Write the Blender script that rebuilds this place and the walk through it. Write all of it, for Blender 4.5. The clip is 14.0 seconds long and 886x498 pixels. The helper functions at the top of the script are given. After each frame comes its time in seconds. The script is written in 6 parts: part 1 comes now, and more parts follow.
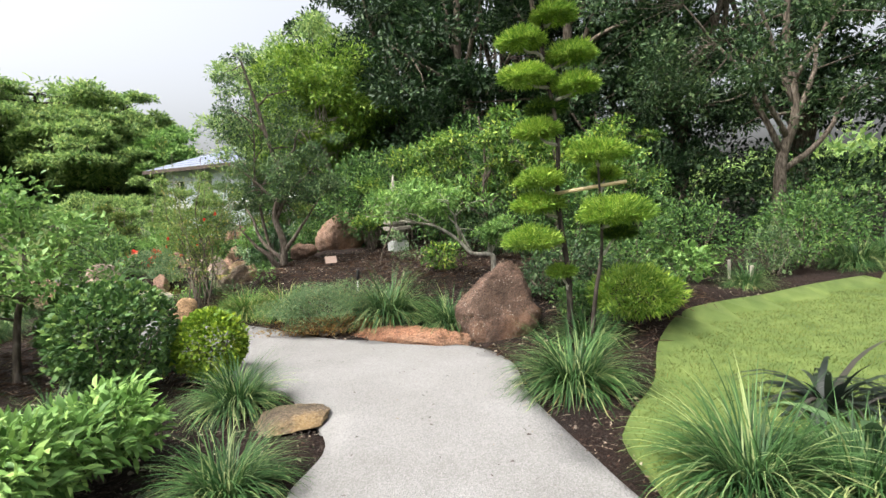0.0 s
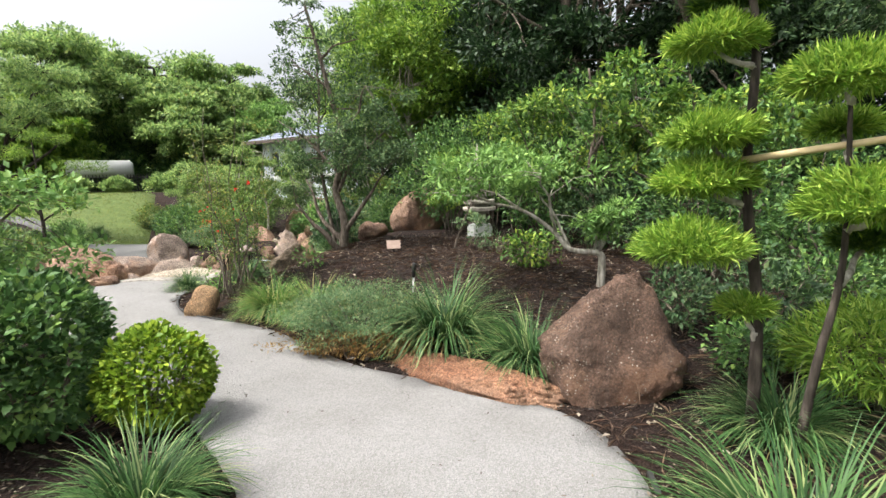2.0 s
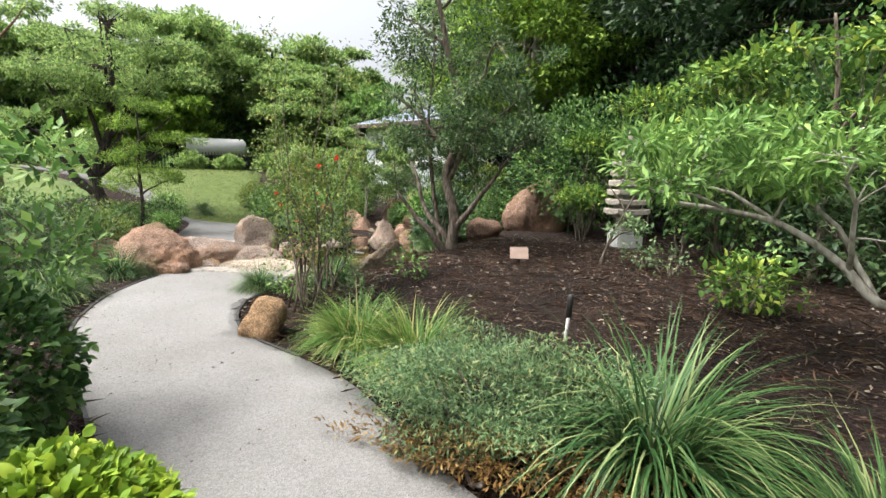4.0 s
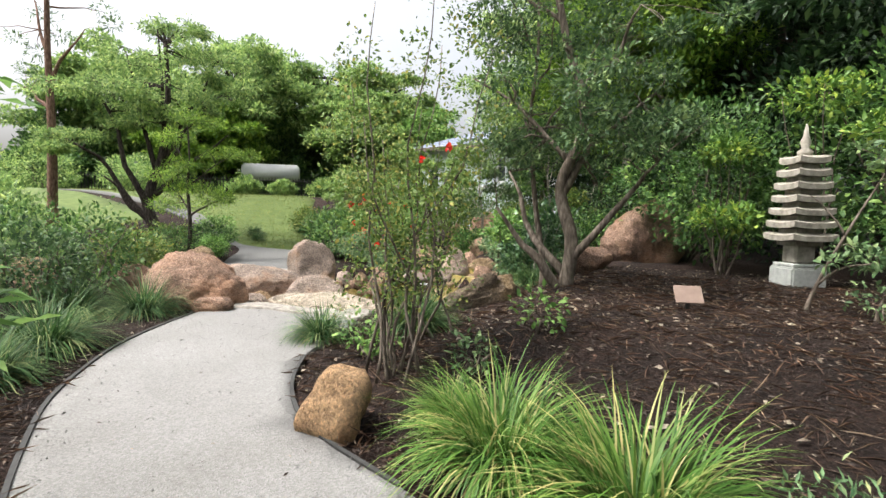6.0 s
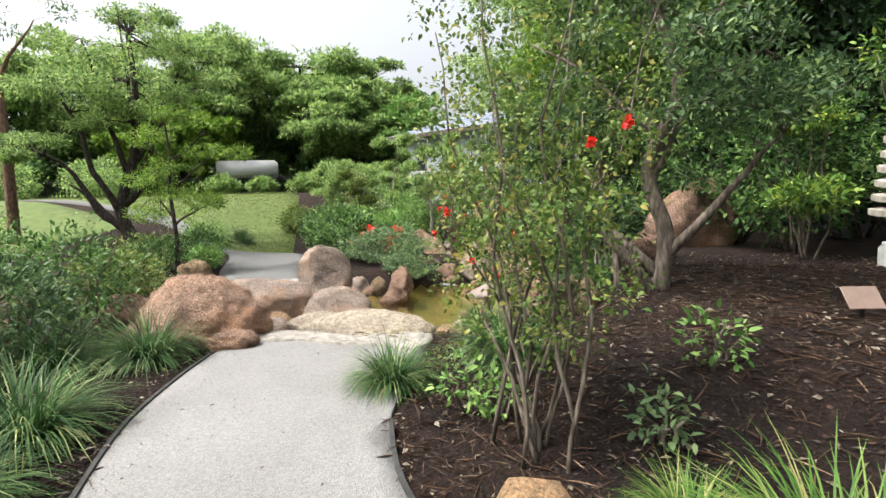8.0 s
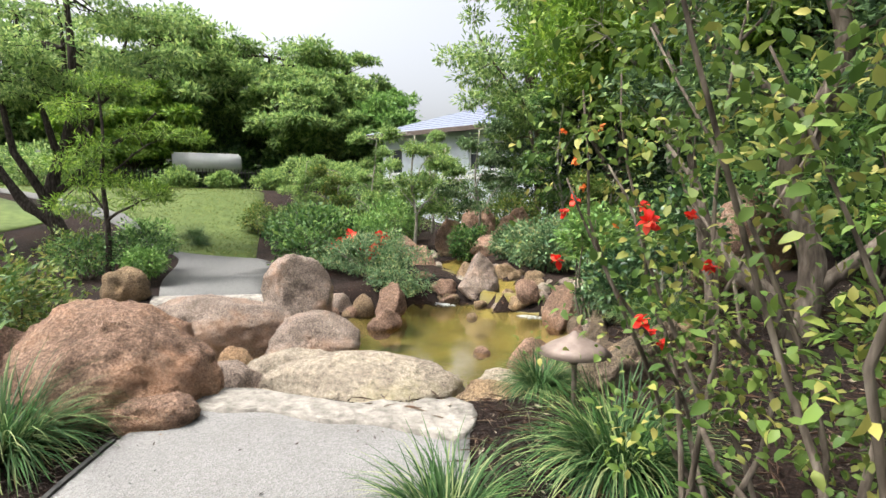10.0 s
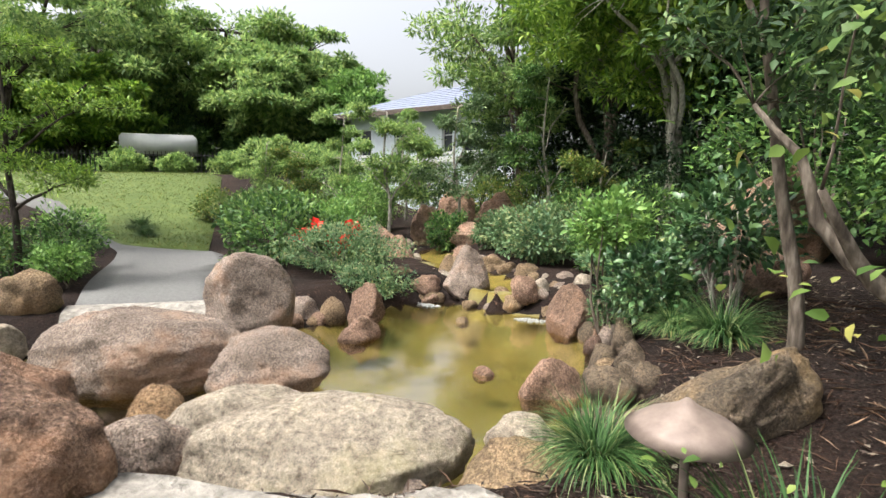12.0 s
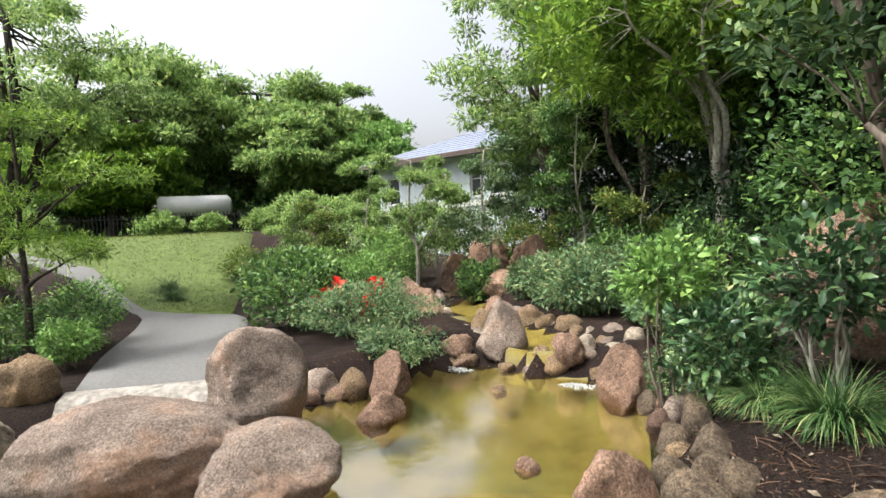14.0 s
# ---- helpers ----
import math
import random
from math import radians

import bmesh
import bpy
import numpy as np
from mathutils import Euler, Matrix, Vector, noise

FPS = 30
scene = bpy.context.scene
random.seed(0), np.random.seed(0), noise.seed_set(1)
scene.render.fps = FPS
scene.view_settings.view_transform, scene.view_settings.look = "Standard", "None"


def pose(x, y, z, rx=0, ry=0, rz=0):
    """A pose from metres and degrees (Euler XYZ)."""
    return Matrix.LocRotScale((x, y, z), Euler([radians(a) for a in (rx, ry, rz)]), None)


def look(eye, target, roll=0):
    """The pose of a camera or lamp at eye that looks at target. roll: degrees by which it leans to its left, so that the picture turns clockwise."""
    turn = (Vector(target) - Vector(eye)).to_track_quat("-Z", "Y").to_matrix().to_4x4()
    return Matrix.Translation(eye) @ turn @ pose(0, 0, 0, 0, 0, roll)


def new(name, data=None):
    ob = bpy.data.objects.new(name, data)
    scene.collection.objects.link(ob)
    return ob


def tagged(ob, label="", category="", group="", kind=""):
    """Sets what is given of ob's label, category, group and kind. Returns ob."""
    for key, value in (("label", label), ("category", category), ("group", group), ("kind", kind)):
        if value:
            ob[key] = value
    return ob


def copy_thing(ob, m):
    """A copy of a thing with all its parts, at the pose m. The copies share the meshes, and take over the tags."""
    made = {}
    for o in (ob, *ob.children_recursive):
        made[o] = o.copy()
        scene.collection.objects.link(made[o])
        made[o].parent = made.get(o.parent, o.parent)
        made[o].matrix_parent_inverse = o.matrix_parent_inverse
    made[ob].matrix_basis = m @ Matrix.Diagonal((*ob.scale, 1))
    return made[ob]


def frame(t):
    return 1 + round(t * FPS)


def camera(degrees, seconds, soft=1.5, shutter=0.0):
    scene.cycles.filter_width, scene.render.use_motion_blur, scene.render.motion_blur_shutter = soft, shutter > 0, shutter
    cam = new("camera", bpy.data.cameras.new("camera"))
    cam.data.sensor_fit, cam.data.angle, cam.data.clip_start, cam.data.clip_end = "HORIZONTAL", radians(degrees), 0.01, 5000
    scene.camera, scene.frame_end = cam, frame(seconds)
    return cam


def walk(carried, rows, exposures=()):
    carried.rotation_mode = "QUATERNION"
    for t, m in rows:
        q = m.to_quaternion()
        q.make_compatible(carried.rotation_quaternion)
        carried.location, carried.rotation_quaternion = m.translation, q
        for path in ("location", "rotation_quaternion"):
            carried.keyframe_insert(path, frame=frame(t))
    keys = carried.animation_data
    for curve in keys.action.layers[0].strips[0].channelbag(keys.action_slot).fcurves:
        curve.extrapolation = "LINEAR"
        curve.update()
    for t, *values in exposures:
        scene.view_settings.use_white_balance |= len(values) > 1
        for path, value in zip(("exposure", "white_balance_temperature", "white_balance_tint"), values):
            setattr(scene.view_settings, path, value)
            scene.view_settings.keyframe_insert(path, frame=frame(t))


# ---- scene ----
cam = camera(83.1, 14.0, soft=1.5)
PATH = [
    (0, (0.025, -0.313, 1.453), (0.012, 1.681, 1.294), -4.3),
    (0.5, (0.101, 0.205, 1.433), (0.039, 2.196, 1.253), -4.2),
    (1, (0.08, 0.735, 1.408), (-0.071, 2.72, 1.211), -3.8),
    (1.5, (0.078, 1.246, 1.397), (-0.175, 3.219, 1.187), -3.4),
    (2, (0.099, 1.724, 1.408), (-0.288, 3.674, 1.189), -2.3),
    (2.5, (-0.077, 2.248, 1.417), (-0.587, 4.167, 1.178), -0.8),
    (3, (-0.241, 2.738, 1.416), (-0.883, 4.617, 1.179), -0.1),
    (3.2, (-0.348, 2.905, 1.442), (-1.035, 4.768, 1.198), 0.6),
    (5.3, (-1.781, 4.521, 1.255), (-2.615, 6.33, 1.07), 0.1),
    (5.5, (-1.896, 4.623, 1.253), (-2.764, 6.419, 1.103), 0.3),
    (6, (-2.214, 4.869, 1.23), (-3.119, 6.647, 1.1), 1.2),
    (6.5, (-2.513, 5.064, 1.234), (-3.402, 6.848, 1.069), 1.0),
    (7, (-2.773, 5.213, 1.29), (-3.671, 6.989, 1.095), 0.5),
    (7.5, (-3.127, 5.34, 1.291), (-3.98, 7.139, 1.095), -1.0),
    (7.9, (-3.403, 5.389, 1.351), (-4.224, 7.203, 1.155), -1.5),
    (8, (-3.426, 5.415, 1.352), (-4.249, 7.228, 1.167), -2.2),
    (10.3, (-4.685, 6.805, 1.329), (-5.357, 8.682, 1.164), -0.0),
    (10.5, (-4.756, 6.893, 1.331), (-5.416, 8.774, 1.165), -0.2),
    (11, (-4.878, 7.165, 1.36), (-5.581, 9.033, 1.23), -0.5),
    (11.5, (-4.969, 7.377, 1.349), (-5.646, 9.251, 1.182), -1.0),
    (12, (-5.092, 7.617, 1.34), (-5.668, 9.519, 1.112), -0.2),
    (12.5, (-5.133, 7.856, 1.365), (-5.737, 9.753, 1.167), -1.8),
    (13, (-5.151, 8.051, 1.397), (-5.762, 9.952, 1.285), -3.7),
    (13.5, (-5.228, 8.177, 1.409), (-5.824, 10.085, 1.347), -2.9),
    (14, (-5.198, 8.222, 1.453), (-5.903, 10.093, 1.398), -3.5),
]
walk(cam, [(t, look(eye, target, roll)) for t, eye, target, roll in PATH])

# ---- light ----
SUN_EL, SUN_AZ = 62.0, 238.0
world = bpy.data.worlds.new("sky")
scene.world = world
world.use_nodes = True
wn, wl = world.node_tree.nodes, world.node_tree.links
sky = wn.new("ShaderNodeTexSky")
sky.sky_type = "NISHITA"
sky.sun_disc = False
sky.sun_elevation, sky.sun_rotation = radians(SUN_EL), radians(SUN_AZ)
sky.air_density, sky.dust_density, sky.ozone_density = 1.0, 10.0, 1.0
hsv = wn.new("ShaderNodeHueSaturation")
hsv.inputs["Saturation"].default_value = 0.32
wl.new(sky.outputs[0], hsv.inputs["Color"])
wl.new(hsv.outputs[0], wn["Background"].inputs["Color"])
wn["Background"].inputs["Strength"].default_value = 0.15
sun = new("sun", bpy.data.lights.new("sun", "SUN"))
sun.data.energy, sun.data.angle, sun.data.color = 1.7, radians(12), (1.0, 0.96, 0.9)
sun.matrix_world = look((0, 0, 30), (
    -30 * math.cos(radians(SUN_EL)) * math.sin(radians(SUN_AZ)),
    -30 * math.cos(radians(SUN_EL)) * math.cos(radians(SUN_AZ)), 30 - 30 * math.sin(radians(SUN_EL))))
scene.view_settings.exposure = 1.38


# ---- materials ----
def material(name, rough=0.8, spec=0.3):
    m = bpy.data.materials.new(name)
    m.use_nodes = True
    b = m.node_tree.nodes["Principled BSDF"]
    b.inputs["Roughness"].default_value = rough
    b.inputs["Specular IOR Level"].default_value = spec
    return m, m.node_tree.nodes, m.node_tree.links, b


def coords(n, l, scale, detail=6.0, kind="noise", rough=0.6):
    tc = n.new("ShaderNodeTexCoord")
    if kind == "noise":
        t = n.new("ShaderNodeTexNoise")
        t.inputs["Detail"].default_value = detail
        t.inputs["Roughness"].default_value = rough
    else:
        t = n.new("ShaderNodeTexVoronoi")
    t.inputs["Scale"].default_value = scale
    l.new(tc.outputs["Object"], t.inputs["Vector"])
    return t


def ramp(n, l, fac, stops):
    r = n.new("ShaderNodeValToRGB")
    while len(r.color_ramp.elements) < len(stops):
        r.color_ramp.elements.new(0.5)
    for e, (p, c) in zip(r.color_ramp.elements, stops):
        e.position, e.color = p, (*c, 1)
    l.new(fac, r.inputs["Fac"])
    return r.outputs["Color"]


def mixed(n, l, fac, a, b, mode="MIX"):
    x = n.new("ShaderNodeMix")
    x.data_type, x.blend_type = "RGBA", mode
    if isinstance(fac, float):
        x.inputs["Factor"].default_value = fac
    else:
        l.new(fac, x.inputs["Factor"])
    for sock, v in ((x.inputs[6], a), (x.inputs[7], b)):
        if isinstance(v, tuple):
            sock.default_value = (*v, 1)
        else:
            l.new(v, sock)
    return x.outputs[2]


def bump(n, l, b, height, strength, dist=0.02, prev=None):
    k = n.new("ShaderNodeBump")
    k.inputs["Strength"].default_value, k.inputs["Distance"].default_value = strength, dist
    l.new(height, k.inputs["Height"])
    if prev is not None:
        l.new(prev, k.inputs["Normal"])
    l.new(k.outputs[0], b.inputs["Normal"])
    return k.outputs[0]


def leaf_material(name, dark, light, tip=None, rough=0.5, gleam=0.22, through_light=0.3):
    """Leaves: each leaf has its own shade, and whole sprays are lighter or darker."""
    m, n, l, b = material(name, rough, gleam)
    geo = n.new("ShaderNodeNewGeometry")
    stops = [(0.0, dark), (0.75, light)] + ([(0.97, tip)] if tip else [])
    c = ramp(n, l, geo.outputs["Random Per Island"], stops)
    big = coords(n, l, 2.2, 3)
    f = ramp(n, l, big.outputs["Fac"], [(0.35, (0.72, 0.76, 0.72)), (0.65, (1.18, 1.14, 1.0))])
    c = mixed(n, l, 1.0, c, f, "MULTIPLY")
    l.new(c, b.inputs["Base Color"])
    tr = n.new("ShaderNodeBsdfTranslucent")
    l.new(c, tr.inputs["Color"])
    mx = n.new("ShaderNodeMixShader")
    mx.inputs[0].default_value = through_light
    l.new(b.outputs[0], mx.inputs[1])
    l.new(tr.outputs[0], mx.inputs[2])
    l.new(mx.outputs[0], n["Material Output"].inputs["Surface"])
    return m


def rock_material(name, a, b_, c_, patch, grain=18.0, speck=0.35):
    m, n, l, b = material(name, 0.88, 0.25)
    info = n.new("ShaderNodeObjectInfo")
    big = coords(n, l, 2.3, 5)
    col = ramp(n, l, big.outputs["Fac"], [(0.3, a), (0.52, b_), (0.72, c_)])
    fine = coords(n, l, grain * 2.0, 12, rough=0.85)
    f = ramp(n, l, fine.outputs["Fac"], [(0.36, (0.34, 0.32, 0.31)), (0.5, (1.0, 1.0, 1.0)), (0.64, (1.65, 1.6, 1.55))])
    col = mixed(n, l, 1.0, col, f, "MULTIPLY")
    grit = coords(n, l, 95.0, kind="voronoi")
    g = ramp(n, l, grit.outputs["Color"], [(0.1, (0.55, 0.53, 0.52)), (0.5, (1.0, 1.0, 1.0)), (0.92, (1.5, 1.47, 1.42))])
    col = mixed(n, l, 0.8 if speck >= 0.2 else 0.25, col, g, "MULTIPLY")
    blot = coords(n, l, 5.5, 8, rough=0.75)
    bf = ramp(n, l, blot.outputs["Fac"], [(0.34, (0.78, 0.75, 0.73)), (0.56, (1.12, 1.12, 1.12))])
    col = mixed(n, l, 0.8, col, bf, "MULTIPLY")
    st = coords(n, l, 1.1, 8, rough=0.7)
    sf = ramp(n, l, st.outputs["Fac"], [(0.5, (0, 0, 0)), (0.62, (1, 1, 1))])
    col = mixed(n, l, sf, col, mixed(n, l, 0.55, col, patch))
    vor = coords(n, l, 38.0, kind="voronoi")
    vf = ramp(n, l, vor.outputs["Distance"], [(0.12, (1, 1, 1)), (0.26, (0, 0, 0))])
    gate = coords(n, l, 5.0, 2)
    gf = ramp(n, l, gate.outputs["Fac"], [(0.48, (0, 0, 0)), (0.6, (speck, speck, speck))])
    vf = mixed(n, l, 1.0, vf, gf, "MULTIPLY")
    col = mixed(n, l, vf, col, (0.5, 0.44, 0.38))
    warp = coords(n, l, 2.2, 4)
    tc = n.new("ShaderNodeTexCoord")
    add = n.new("ShaderNodeVectorMath")
    add.operation = "MULTIPLY_ADD"
    add.inputs[1].default_value = (0.6, 0.6, 0.6)
    l.new(warp.outputs["Color"], add.inputs[0])
    l.new(tc.outputs["Object"], add.inputs[2])
    cr = n.new("ShaderNodeTexVoronoi")
    cr.feature = "DISTANCE_TO_EDGE"
    cr.inputs["Scale"].default_value = 1.7
    l.new(add.outputs[0], cr.inputs["Vector"])
    cf = ramp(n, l, cr.outputs["Distance"], [(0.0, (0.35, 0.33, 0.32)), (0.022, (1, 1, 1))])
    cg = ramp(n, l, gate.outputs["Fac"], [(0.5, (0, 0, 0)), (0.66, (0.6, 0.6, 0.6))])
    col = mixed(n, l, cg, col, mixed(n, l, 1.0, col, cf, "MULTIPLY"))
    hs = n.new("ShaderNodeHueSaturation")
    mr = n.new("ShaderNodeMapRange")
    mr.inputs[3].default_value, mr.inputs[4].default_value = 0.82, 1.15
    l.new(info.outputs["Random"], mr.inputs[0])
    l.new(mr.outputs[0], hs.inputs["Value"])
    l.new(col, hs.inputs["Color"])
    l.new(hs.outputs[0], b.inputs["Base Color"])
    k = bump(n, l, b, cf, 0.12, 0.02)
    k = bump(n, l, b, fine.outputs["Fac"], 1.0, 0.05, k)
    k = bump(n, l, b, grit.outputs["Distance"], 0.6, 0.012, k)
    mid = coords(n, l, 5.0, 9, rough=0.7)
    bump(n, l, b, mid.outputs["Fac"], 1.0, 0.13, k)
    return m


def plain(name, c1, c2, scale=8.0, rough=0.8, bumpy=0.2, metal=0.0, dist=0.01):
    m, n, l, b = material(name, rough)
    t = coords(n, l, scale, 8)
    l.new(ramp(n, l, t.outputs["Fac"], [(0.3, c1), (0.7, c2)]), b.inputs["Base Color"])
    b.inputs["Metallic"].default_value = metal
    bump(n, l, b, t.outputs["Fac"], bumpy, dist)
    return m


def bark_material(name, c1, c2, c3):
    m, n, l, b = material(name, 0.9, 0.15)
    tc = n.new("ShaderNodeTexCoord")
    mp = n.new("ShaderNodeMapping")
    mp.inputs["Scale"].default_value = (1, 1, 0.25)
    t = n.new("ShaderNodeTexNoise")
    t.inputs["Scale"].default_value, t.inputs["Detail"].default_value = 28, 8
    l.new(tc.outputs["Object"], mp.inputs["Vector"])
    l.new(mp.outputs[0], t.inputs["Vector"])
    l.new(ramp(n, l, t.outputs["Fac"], [(0.3, c1), (0.5, c2), (0.7, c3)]), b.inputs["Base Color"])
    bump(n, l, b, t.outputs["Fac"], 0.7, 0.02)
    return m


def mulch_material():
    m, n, l, b = material("mulch", 0.92, 0.15)
    v = coords(n, l, 45.0, kind="voronoi")
    v.feature = "F1"
    t = coords(n, l, 1.3, 6)
    f = coords(n, l, 60.0, 10, rough=0.8)
    c = ramp(n, l, f.outputs["Fac"], [(0.3, (0.0045, 0.0034, 0.003)), (0.5, (0.016, 0.0115, 0.010)), (0.72, (0.055, 0.038, 0.031))])
    c2 = ramp(n, l, t.outputs["Fac"], [(0.35, (0.75, 0.72, 0.72)), (0.65, (1.5, 1.25, 1.1))])
    c = mixed(n, l, 1.0, c, c2, "MULTIPLY")
    sp = ramp(n, l, v.outputs["Color"], [(0.90, (0, 0, 0)), (0.93, (0.5, 0.5, 0.5))])
    c = mixed(n, l, sp, c, (0.22, 0.13, 0.09))
    l.new(c, b.inputs["Base Color"])
    k = bump(n, l, b, f.outputs["Fac"], 1.0, 0.03)
    bump(n, l, b, v.outputs["Distance"], 0.8, 0.02, k)
    return m


def gravel_material():
    m, n, l, b = material("gravel", 0.9, 0.2)
    v = coords(n, l, 120.0, kind="voronoi")
    t = coords(n, l, 0.9, 6)
    f = coords(n, l, 90.0, 6, rough=0.8)
    c = ramp(n, l, v.outputs["Color"], [(0.0, (0.135, 0.133, 0.129)), (0.5, (0.182, 0.181, 0.177)), (1.0, (0.235, 0.234, 0.231))])
    c2 = ramp(n, l, t.outputs["Fac"], [(0.3, (0.80, 0.79, 0.77)), (0.7, (1.08, 1.08, 1.08))])
    c = mixed(n, l, 1.0, c, c2, "MULTIPLY")
    st = coords(n, l, 7.0, 10, rough=0.8)
    sf = ramp(n, l, st.outputs["Fac"], [(0.62, (0, 0, 0)), (0.75, (0.45, 0.45, 0.45))])
    c = mixed(n, l, sf, c, (0.22, 0.19, 0.16))
    l.new(c, b.inputs["Base Color"])
    k = bump(n, l, b, v.outputs["Distance"], 0.6, 0.008)
    bump(n, l, b, f.outputs["Fac"], 0.4, 0.006, k)
    return m


def water_material(name, tint):
    """Clear pond water over an ochre bed: glossy skin, the bed shows through."""
    m, n, l, b = material(name, 0.06, 0.5)
    t = coords(n, l, 9.0, 4)
    t.inputs["Distortion"].default_value = 0.6
    gl = n.new("ShaderNodeBsdfGlossy")
    gl.inputs["Roughness"].default_value = 0.06
    tp = n.new("ShaderNodeBsdfTransparent")
    tp.inputs["Color"].default_value = (*tint, 1)
    fr = n.new("ShaderNodeFresnel")
    fr.inputs["IOR"].default_value = 1.13
    k = n.new("ShaderNodeBump")
    k.inputs["Strength"].default_value, k.inputs["Distance"].default_value = 0.10, 0.02
    l.new(t.outputs["Fac"], k.inputs["Height"])
    l.new(k.outputs[0], gl.inputs["Normal"])
    mx = n.new("ShaderNodeMixShader")
    half = n.new("ShaderNodeMath")
    half.operation = "MULTIPLY"
    half.inputs[1].default_value = 0.4
    l.new(fr.outputs[0], half.inputs[0])
    l.new(half.outputs[0], mx.inputs[0])
    l.new(tp.outputs[0], mx.inputs[1])
    l.new(gl.outputs[0], mx.inputs[2])
    l.new(mx.outputs[0], n["Material Output"].inputs["Surface"])
    return m


MULCH, GRAVEL = mulch_material(), gravel_material()
ASPHALT = plain("asphalt", (0.075, 0.075, 0.075), (0.125, 0.125, 0.12), 30, 0.9, 0.4)
TURF = plain("turf", (0.045, 0.075, 0.014), (0.10, 0.135, 0.034), 3.5, 0.9, 0.6, dist=0.02)
BLADE = leaf_material("lawn_blades", (0.06, 0.09, 0.016), (0.125, 0.165, 0.04), (0.22, 0.20, 0.075))
POND_BED = plain("pond_bed", (0.072, 0.063, 0.023), (0.168, 0.142, 0.056), 2.4, 0.9, 0.5, dist=0.03)
WATER = water_material("water", (0.95, 0.90, 0.66))
FOAM = plain("foam", (0.16, 0.165, 0.15), (0.48, 0.50, 0.49), 45, 0.3, 0.8)
CONCRETE = plain("pale_concrete", (0.11, 0.10, 0.088), (0.32, 0.30, 0.265), 14, 0.9, 1.0, dist=0.04)
STONE = plain("lantern_stone", (0.16, 0.145, 0.12), (0.36, 0.335, 0.285), 9, 0.92, 0.5)
STONE_PALE = plain("lantern_base_stone", (0.27, 0.29, 0.27), (0.42, 0.43, 0.41), 9, 0.9, 0.5)
ROCK_RED = rock_material("red_sandstone", (0.17, 0.112, 0.082), (0.31, 0.205, 0.15), (0.40, 0.29, 0.22), (0.42, 0.21, 0.11))
ROCK_GREY = rock_material("pinkish_granite", (0.20, 0.16, 0.135), (0.32, 0.26, 0.22), (0.41, 0.345, 0.30), (0.42, 0.23, 0.13), 26)
ROCK_PALE = rock_material("pale_boulder", (0.29, 0.25, 0.20), (0.40, 0.35, 0.28), (0.48, 0.43, 0.35), (0.34, 0.30, 0.15), 12, 0.15)
ROCK_BROWN = rock_material("conglomerate", (0.085, 0.058, 0.045), (0.15, 0.098, 0.074), (0.21, 0.138, 0.10), (0.27, 0.145, 0.085), 30, 1.0)
ROCK_ORANGE = rock_material("ochre_rock", (0.32, 0.205, 0.115), (0.48, 0.32, 0.185), (0.54, 0.40, 0.26), (0.50, 0.27, 0.11), 20, 0.2)
ROCK_SLAB = rock_material("terracotta_slab", (0.25, 0.12, 0.07), (0.40, 0.205, 0.125), (0.47, 0.28, 0.18), (0.30, 0.19, 0.13), 22, 0.25)
# stained tan stone, darkened to carry the pond bank's shade in its colour
ROCK_STAIN_SHADE = rock_material("stained_shaded_rock", (0.085, 0.07, 0.052), (0.18, 0.14, 0.10), (0.32, 0.24, 0.14), (0.40, 0.26, 0.11), 22, 0.2)
ROCK_TAN = rock_material("tan_rock", (0.22, 0.165, 0.105), (0.36, 0.26, 0.16), (0.44, 0.33, 0.21), (0.40, 0.23, 0.10), 20, 0.3)
BARK = bark_material("bark", (0.035, 0.028, 0.022), (0.10, 0.082, 0.065), (0.20, 0.17, 0.14))
BARK_DARK = bark_material("dark_bark", (0.015, 0.012, 0.010), (0.04, 0.033, 0.027), (0.09, 0.075, 0.062))
BARK_PALE = bark_material("pale_bark", (0.12, 0.11, 0.09), (0.28, 0.26, 0.22), (0.42, 0.40, 0.35))
BARK_RED = bark_material("reddish_bark", (0.06, 0.035, 0.025), (0.15, 0.09, 0.065), (0.24, 0.16, 0.12))
# dark evergreen greens, lowered further so the wood's shade is in the colour
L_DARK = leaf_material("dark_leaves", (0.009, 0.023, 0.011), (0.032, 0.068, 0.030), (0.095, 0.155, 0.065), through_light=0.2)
# darker copy of the green leaves, with shade put into the colour
L_SHADE = leaf_material("shaded_leaves", (0.018, 0.042, 0.020), (0.062, 0.115, 0.050), (0.14, 0.20, 0.09))
L_MID = leaf_material("green_leaves", (0.026, 0.068, 0.023), (0.095, 0.19, 0.056), (0.20, 0.31, 0.085))
L_GLOSS = leaf_material("glossy_leaves", (0.016, 0.048, 0.022), (0.06, 0.13, 0.055), (0.13, 0.22, 0.08), rough=0.35, gleam=0.4, through_light=0.2)
L_TIP = leaf_material("tipped_leaves", (0.04, 0.10, 0.022), (0.14, 0.255, 0.05), (0.38, 0.47, 0.09))
L_TWIST = leaf_material("small_leaves", (0.024, 0.056, 0.026), (0.088, 0.155, 0.066), (0.19, 0.27, 0.11))
L_BLUE = leaf_material("grey_green_leaves", (0.042, 0.085, 0.040), (0.14, 0.22, 0.105), (0.23, 0.31, 0.15))
L_LIGHT = leaf_material("light_leaves", (0.07, 0.155, 0.04), (0.185, 0.33, 0.095), (0.30, 0.46, 0.14))
L_YELLOW = leaf_material("yellow_green_leaves", (0.10, 0.19, 0.02), (0.24, 0.36, 0.035), (0.40, 0.50, 0.06))
